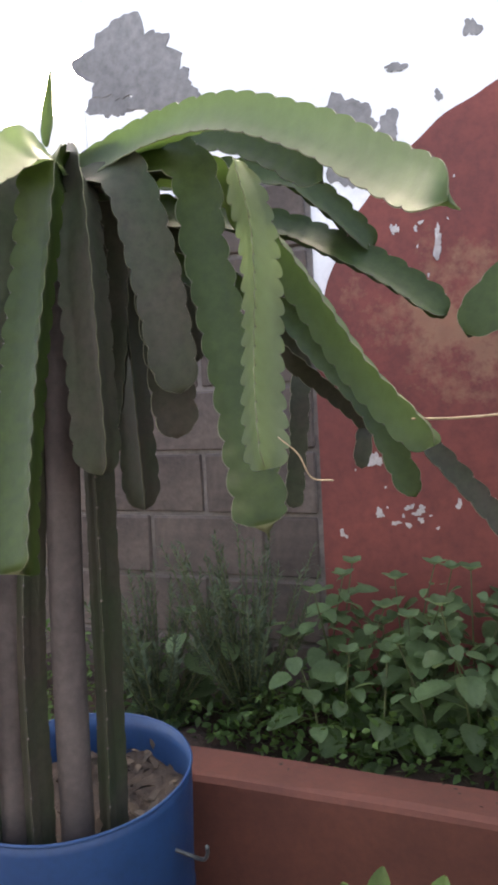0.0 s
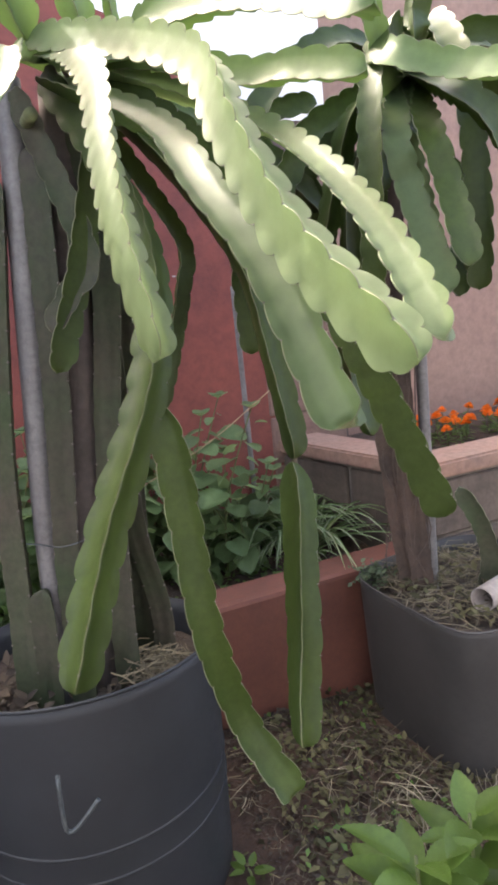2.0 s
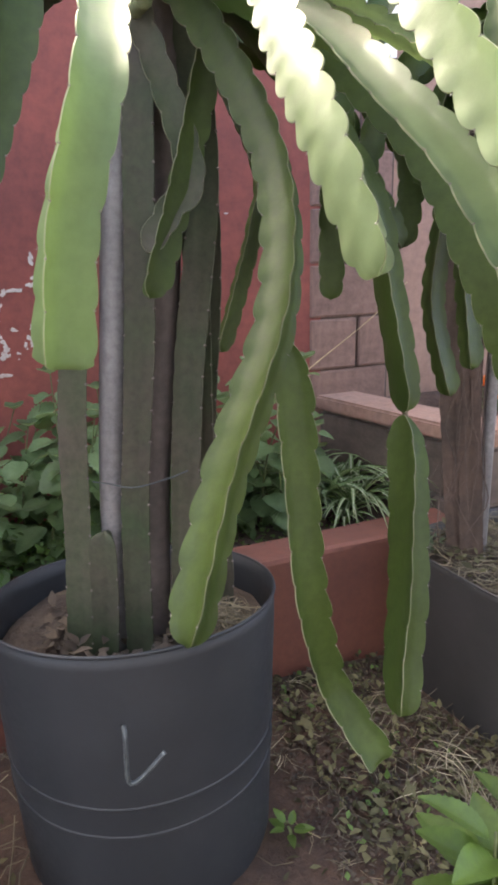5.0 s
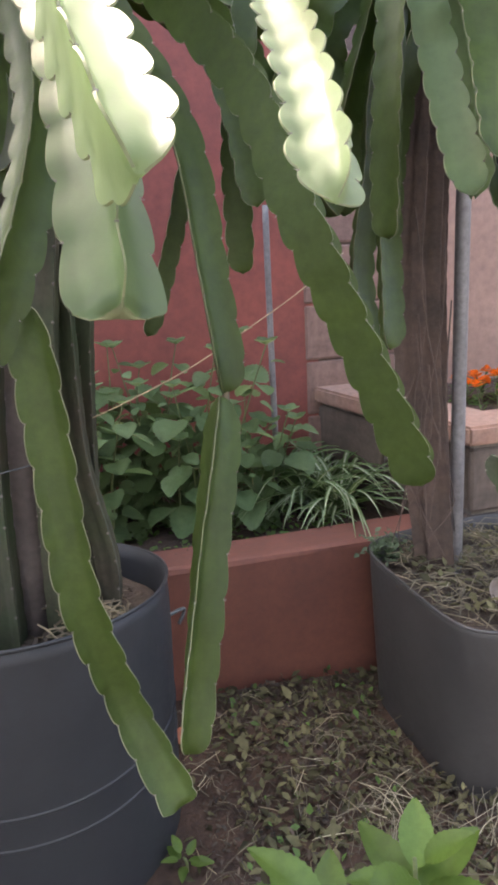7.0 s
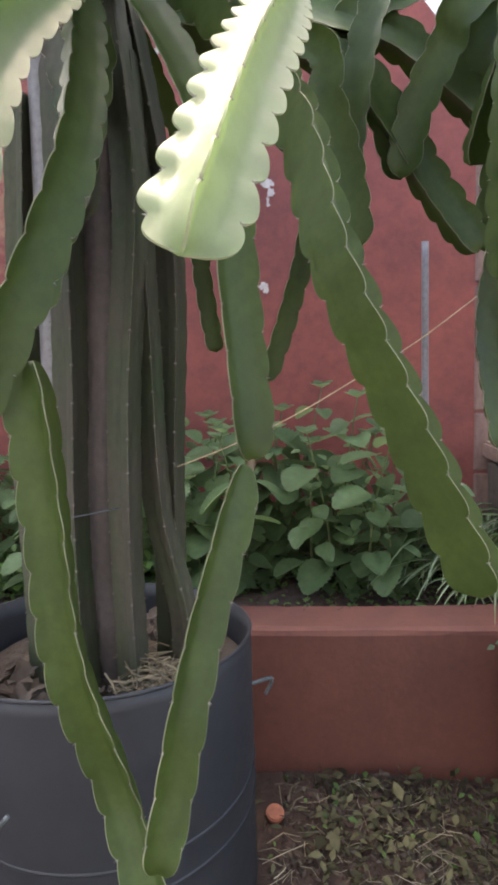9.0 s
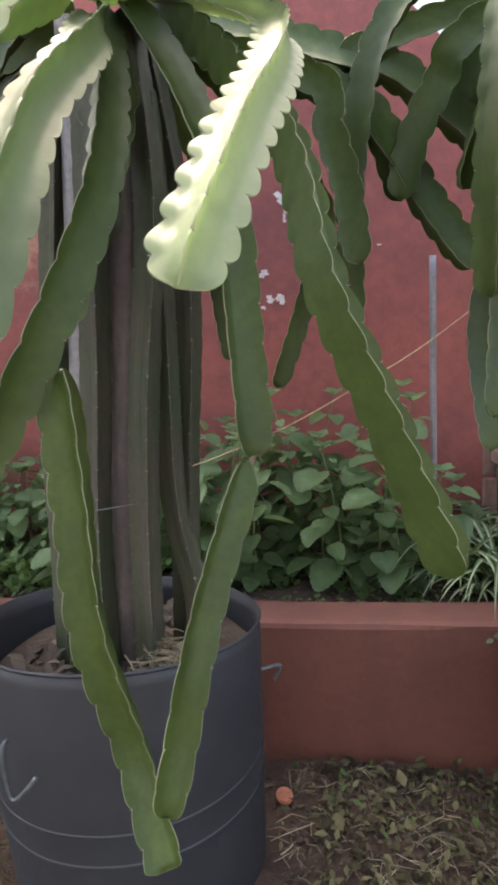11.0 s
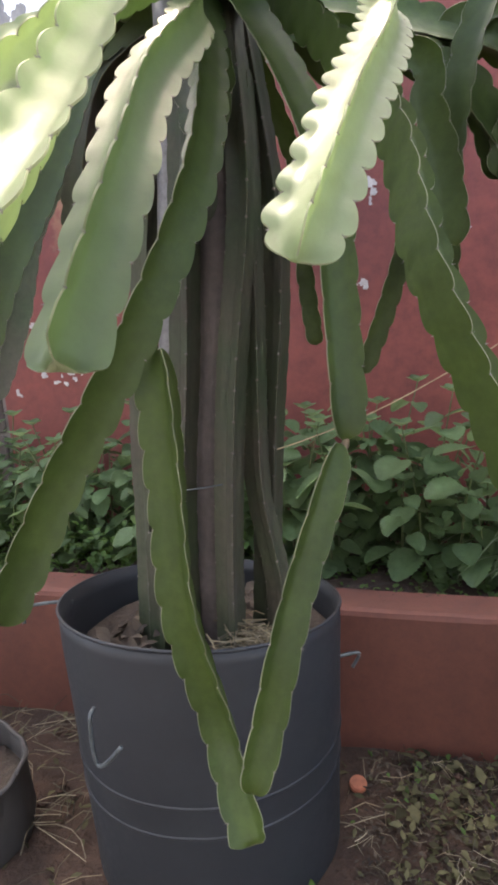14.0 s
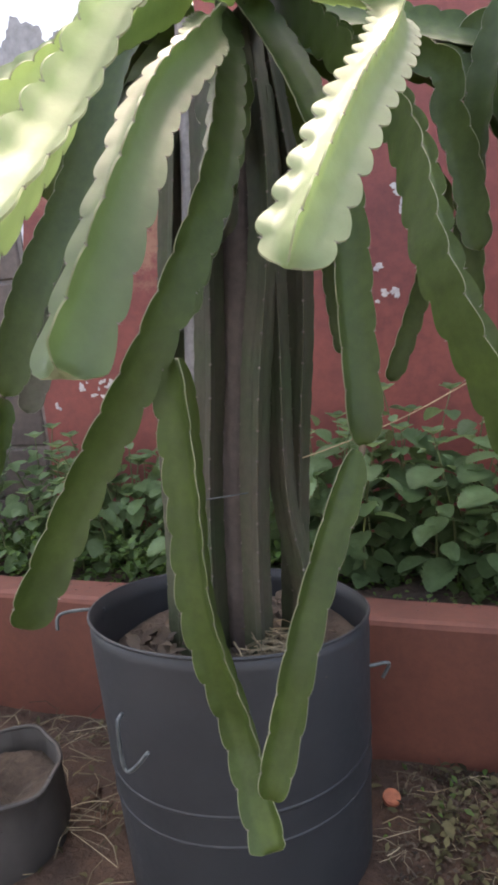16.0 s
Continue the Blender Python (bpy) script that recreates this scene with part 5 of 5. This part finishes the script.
seedling(-1.0, -0.33, 0.48, rs, 16, q0=0.75)
seedling(-0.28, -0.62, 0.07, rs, 8, q0=0.5)
seedling(-0.04, -0.37, 0.03, rs, 7, q0=0.3)

# ---- mulch, straw, litter on the ground ----
def straw(name, label, n, place, length, rs, material=STRAW, r=0.0013):
    vs, fs = [], []
    for _ in range(n):
        c = Vector(place(rs))
        a = rs.uniform(0, 6.28)
        L = length * rs.uniform(0.4, 1.3)
        d = Vector((math.cos(a), math.sin(a), rs.gauss(0, 0.16)))
        s = Vector((-d.y, d.x, 0)).normalized()
        bend = s * rs.uniform(-0.25, 0.25) * L + Vector((0, 0, rs.uniform(0, 0.1) * L))
        pts = [c - d * L / 2, c + bend, c + d * L / 2]
        q = r * rs.uniform(0.6, 1.5)
        b = len(vs)
        for p in pts:
            vs += [p + s * q, p + Vector((0, 0, q * 1.4)), p - s * q]
        for i in (0, 3):
            fs += [(b + i, b + i + 1, b + i + 4, b + i + 3), (b + i + 1, b + i + 2, b + i + 5, b + i + 4)]
    return tagged(raw(name, vs, fs, material), label, "straw", kind="stuff")


def on_ground(x0, x1, y0, y1, lift=0.012):
    def f(r):
        while True:
            x, y = r.uniform(x0, x1), r.uniform(y0, y1)
            if all(math.hypot(x - c[0], y - c[1]) > q for c, q in ((AT_B, 0.30), (AT_C, 0.28), (AT_A, 0.30))):
                return x, y, ground_z(x, y) + 0.004 + r.random() * lift
    return f


def hay(name, label, bundles, place, length, rs, r=0.0009, count=13):
    """Bundles of long thin strands that lie roughly one way."""
    vs, fs = [], []
    for _ in range(bundles):
        o = Vector(place(rs))
        way = rs.uniform(-0.5, 1.3) if rs.random() < 0.7 else rs.uniform(0, 6.28)
        for _ in range(rs.randint(count // 2, count)):
            a = way + rs.gauss(0, 0.35)
            L = length * rs.uniform(0.4, 1.4)
            d = Vector((math.cos(a), math.sin(a), rs.gauss(0, 0.1)))
            s = Vector((-d.y, d.x, 0)).normalized()
            c = o + d * rs.gauss(0, 0.02) + s * rs.gauss(0, 0.016) + Vector((0, 0, rs.uniform(0, 0.015)))
            bow = s * rs.gauss(0, 0.12) * L + Vector((0, 0, rs.uniform(0, 0.12) * L))
            q = r * rs.uniform(0.6, 1.5)
            b = len(vs)
            for u in (-1, -0.5, 0, 0.5, 1):
                p = c + d * L * 0.5 * u + bow * (1 - u * u)
                vs += [p + s * q, p + Vector((0, 0, q * 1.4)), p - s * q]
            for i in (0, 3, 6, 9):
                fs += [(b + i, b + i + 1, b + i + 4, b + i + 3), (b + i + 1, b + i + 2, b + i + 5, b + i + 4)]
    return tagged(raw(name, vs, fs, HAY), label, "straw", kind="stuff")


straw("straw", "loose dry straw mulch on the garden soil", 420, on_ground(0.28, 1.3, -0.78, -0.05, 0.04), 0.12, rs, DRYGRASS, 0.0009)
hay("hay", "pale dry hay lying in bundles by the black tub", 26, on_ground(0.30, 1.1, -0.85, -0.22, 0.03), 0.13, rs)
hay("hay", "a few long pale hay strands on the dark soil", 9, on_ground(0.02, 0.5, -0.6, 0.1, 0.02), 0.09, rs, 0.0008, 6)
hay("hay", "loose pale hay strands between the drum and the growing bag", 12, on_ground(-1.1, -0.6, -0.5, 0.12, 0.03), 0.14, rs, 0.0009, 6)
straw("straw", "thin dry straw and twigs on the soil", 520, on_ground(-2.2, 1.4, -1.2, 0.14), 0.08, rs, STRAW, 0.0009)
straw("straw", "dry grass and straw behind the faded blue drum", 150, on_ground(-1.3, -0.55, -0.35, 0.13, 0.05), 0.12, rs, DRYGRASS)
straw("straw", "broken straw between the drums", 300, on_ground(0.0, 0.6, -0.5, 0.13, 0.02), 0.055, rs, DRYGRASS, 0.0008)
straw("straw", "straw mulch in the black drum", 620, lambda r: (AT_C[0] + (q := 0.25 * math.sqrt(r.random())) * math.cos(a := r.uniform(0, 6.28)), AT_C[1] + q * math.sin(a), 0.40 + r.uniform(0, 0.035)), 0.09, rs, DRYGRASS, 0.001)
straw("straw", "tuft of straw in the faded blue drum", 260, lambda r: (-0.15 + r.gauss(0, 0.03), -0.28 + r.gauss(0, 0.03), 0.50 + r.uniform(0, 0.06)), 0.07, rs)
scatter_leaves("leaf_litter", "brown and olive dead leaves on the soil", 2300, on_ground(0.10, 1.3, -0.72, 0.14, 0.03), 0.026, LITTER, rs, 0.5, 0.5)
scatter_leaves("leaf_litter", "fine brown leaf crumbs over the soil", 4200, on_ground(0.02, 1.2, -0.8, 0.14, 0.016), 0.016, DEADLEAF, rs, 0.5, 0.45)
scatter_leaves("leaf_litter", "larger olive-brown dead leaves on the soil", 150, on_ground(0.06, 1.2, -0.75, 0.14, 0.03), 0.044, LITTER, rs, 0.4, 0.55)
scatter_leaves("leaf_litter", "crumbs of dead leaf on the black tub's straw", 300, lambda r: (AT_C[0] + (q := 0.24 * math.sqrt(r.random())) * math.cos(a := r.uniform(0, 6.28)), AT_C[1] + q * math.sin(a), 0.41 + r.uniform(0, 0.03)), 0.03, LITTER, rs, 0.4, 0.5)
scatter_leaves("leaf_litter", "crumbs of dry leaf on the bed's edge", 90, lambda r: (r.uniform(-1.6, 0.75), r.uniform(0.20, 0.30), BED_H + 0.003), 0.011, DEADLEAF, rs, 0.2, 0.4)
scatter_leaves("leaf_litter", "scattered dead leaves on the soil", 700, on_ground(-2.3, 0.3, -1.2, 0.14, 0.01), 0.032, LITTER, rs, 0.3, 0.4)
scatter_leaves("weeds", "small green weeds on the ground", 120, on_ground(0.0, 1.1, -0.6, 0.14, 0.04), 0.022, SMALLLEAF, rs)
scatter_leaves("weeds", "grey-green weeds growing over the corner of the black tub", 160, lambda r: (0.575 + r.gauss(0, 0.025), 0.055 + r.gauss(0, 0.025), 0.405 + r.uniform(0, 0.05)), 0.02, NEEDLE, rs)
scatter_leaves("leaf_litter", "dry leaves on the soil of the drum", 380, lambda r: (AT_B[0] + (q := 0.21 * math.sqrt(r.random())) * math.cos(a := r.uniform(0, 6.28)), AT_B[1] + q * math.sin(a), 0.49 + r.uniform(0, 0.03)), 0.038, DEADLEAF, rs, 0.45, 0.5)
scatter_leaves("leaf_litter", "dry leaves on the bright drum's soil", 140, lambda r: (AT_A[0] + (q := 0.22 * math.sqrt(r.random())) * math.cos(a := r.uniform(0, 6.28)), AT_A[1] + q * math.sin(a), 0.49 + r.uniform(0, 0.03)), 0.038, DEADLEAF, rs, 0.45, 0.5)


def clod(rs, q):
    bm = bmesh.new()
    bmesh.ops.create_icosphere(bm, subdivisions=1, radius=q)
    for v in bm.verts:
        v.co *= 1 + rs.uniform(-0.3, 0.3)
        v.co.z *= 0.6
    return bm


for i in range(70):
    x, y, z = on_ground(-1.6, 1.2, -1.0, 0.14)(rs)
    c = part("soil_clod", clod(rs, rs.uniform(0.006, 0.02)), SOIL)
    c.location = (x, y, z)
    tagged(c, "small clod of dark soil on the ground", "soil", group="soil clods")

# a round shard of terracotta
bm = bmesh.new()
bmesh.ops.create_cone(bm, cap_ends=True, segments=20, radius1=0.022, radius2=0.021, depth=0.016)
bmesh.ops.bevel(bm, geom=[e for e in bm.edges if abs(e.verts[0].co.z - e.verts[1].co.z) < 1e-4], offset=0.003, segments=2, affect="EDGES")
sh = part("terracotta_shard", bm, BRICKBIT, smooth=False)
sh.matrix_world = pose(0.0, 0.0, 0.018, 24, 8, 10)
tagged(sh, "round orange terracotta shard lying on the soil", "shard")

# a curl of brown bark beside the black tub
v, f = [], []
for r0 in (0.030, 0.026):
    for i in range(9):
        for k in range(13):
            a = math.radians(-10 + 15.8 * k)
            q = r0 * (1 + 0.10 * noise.noise(Vector((i * 0.6, k * 0.5, r0))))
            v.append((0.011 * i + 0.004 * noise.noise(Vector((k * 0.9, i, 1))), q * math.cos(a), q * math.sin(a) + 0.02 * math.sin(i / 3)))
for i in range(8):
    for k in range(12):
        p = i * 13 + k
        f += [(p, p + 1, p + 14, p + 13), (p + 117, p + 130, p + 131, p + 118)]
for i in range(8):
    f += [(i * 13, i * 13 + 13, i * 13 + 130, i * 13 + 117), (i * 13 + 12, i * 13 + 129, i * 13 + 142, i * 13 + 25)]
for k in range(12):
    f += [(k, k + 117, k + 118, k + 1), (104 + k, 105 + k, 222 + k, 221 + k)]
bk = raw("bark_curl", v, f, STEM_BARK, smooth=True)
bk.matrix_world = pose(0.575, -0.235, 0.012, 0, 0, -25)
tagged(bk, "curled piece of brown bark lying beside the black tub", "bark")

# a cut piece of white pipe on the black drum's mulch
v, f = [], []
for r0, x in ((0.033, 0), (0.033, 0.16), (0.030, 0.16), (0.030, 0)):
    for k in range(20):
        a = 2 * math.pi * k / 20
        v.append((x, r0 * math.cos(a), r0 * math.sin(a)))
for i in range(4):
    for k in range(20):
        f.append((i * 20 + k, i * 20 + (k + 1) % 20, ((i + 1) % 4) * 20 + (k + 1) % 20, ((i + 1) % 4) * 20 + k))
tp = raw("pipe_offcut", v, f, CARD, smooth=True)
tp.matrix_world = pose(0.70, -0.28, 0.452, 0, 4, 22)
tagged(tp, "short offcut of dull beige pipe on the mulch", "pipe")

# a black growing bag
def grow_bag(x, y, r, h):
    p = thing("grow_bag", "black plastic growing bag with a crumpled rim on the soil", "planter", at=(x, y, 0))
    vs, fs = [], []
    prof = [(0.95, 0), (1.02, h * 0.3), (1.0, h * 0.7), (1.0, h), (1.03, h + 0.008), (0.98, h + 0.004), (0.96, h * 0.7)]
    for i, (q, z) in enumerate(prof):
        for k in range(48):
            a = 2 * math.pi * k / 48
            e = 1 + 0.03 * math.sin(3 * a + i * 0.4) + 0.015 * math.sin(11 * a + i)
            vs.append((r * q * e * math.cos(a), r * q * e * math.sin(a), z + (0.008 * math.sin(5 * a) if i > 2 else 0)))
    for i in range(len(prof) - 1):
        for k in range(48):
            fs.append((i * 48 + k, i * 48 + (k + 1) % 48, (i + 1) * 48 + (k + 1) % 48, (i + 1) * 48 + k))
    raw("bag", vs, fs, DRUM_BLACK, p, smooth=True)
    ring = [(r * 1.02 * (1 + 0.03 * math.sin(3 * a + 1.6) + 0.015 * math.sin(11 * a + 4)) * math.cos(a), r * 1.02 * (1 + 0.03 * math.sin(3 * a + 1.6) + 0.015 * math.sin(11 * a + 4)) * math.sin(a), h + 0.008 + 0.008 * math.sin(5 * a)) for a in [2 * math.pi * k / 40 for k in range(41)]]
    v, f = tube(ring, 0.006, 120, 8)
    raw("rolled_rim", v, f, DRUM_BLACK, p, "crumpled turned-over rim", smooth=True)
    soil_in((x, y, 0), r * 0.97, h * 0.8, (0, 0))


grow_bag(-0.88, -0.335, 0.155, 0.19)


# ---- cement blocks, last ----
def block_mesh(lx, lz, dp, seed, paint=BLOCK):
    bm = bmesh.new()
    box(bm, 0, lx, 0, dp, 0, lz)
    rs2 = random.Random(seed)
    bmesh.ops.bevel(bm, geom=list(bm.edges), offset=0.006, segments=1, affect="EDGES")
    for v in bm.verts:
        v.co += Vector((rs2.uniform(-0.002, 0.002), rs2.uniform(-0.003, 0.002), rs2.uniform(-0.002, 0.002)))
    me = bpy.data.meshes.new("block")
    bm.to_mesh(me)
    bm.free()
    me.materials.append(paint)
    return me


def courses(parent, x0, x1, z0, z1, y, lx, lz, joint=0.016, origin=None, turn=0.0, seed=0, paint=BLOCK):
    """A field of blocks in running bond on a face through origin."""
    whole = [block_mesh(lx - joint, lz - joint, 0.03, seed + k, paint) for k in range(4)]
    cut = {}
    rs2 = random.Random(seed)
    base = Matrix.Translation(origin or (0, y, 0)) @ Matrix.Rotation(turn, 4, "Z")
    row, z = 0, z0
    while z + lz <= z1 + 1e-6:
        x = x0 - (lx / 2 if row % 2 else 0)
        while x < x1 - 0.03:
            a, b = max(x, x0), min(x + lx, x1)
            w = round(b - a, 3)
            if w > 0.04:
                if abs(w - lx) < 1e-3:
                    me = rs2.choice(whole)
                else:
                    me = cut.setdefault(w, block_mesh(w - joint, lz - joint, 0.03, seed + 9, paint))
                ob = new("block", me)
                ob.parent = parent
                ob.matrix_local = base @ Matrix.Translation((a, rs2.uniform(-0.003, 0.003), z))
            x += lx
        z += lz
        row += 1


bm = bmesh.new()
box(bm, -6.0, -1.474, WALL_Y + 0.006, WALL_Y + 0.02, 0.2, 2.10)
part("mortar_bed", bm, MORTAR, wall_north, "grey mortar between the blocks")
courses(wall_north, -4.6, -1.477, 0.0585, 2.10, WALL_Y - 0.006, 0.45, 0.2265, seed=20)
bm = bmesh.new()
box(bm, 0.61, 0.965, WALL_Y + 0.006, WALL_Y + 0.02, 0.2, 1.90)
part("mortar_bed", bm, MORTAR_DARK, wall_north, "dark joints between the blocks")
courses(wall_north, 0.613, 0.965, 0.20, 1.80, WALL_Y - 0.006, 0.42, 0.20, joint=0.009, seed=30, paint=BLOCK_MAUVE)
courses(planter, 0.0, 2.72, 0.045, 0.645, 0, 0.40, 0.20, origin=(0.872, 0.152, 0), turn=0.0165, seed=40)
courses(planter, 0.0, 0.735, 0.045, 0.645, 0, 0.37, 0.20, origin=(0.655, 0.86, 0), turn=math.atan2(-0.705, 0.217), seed=50)
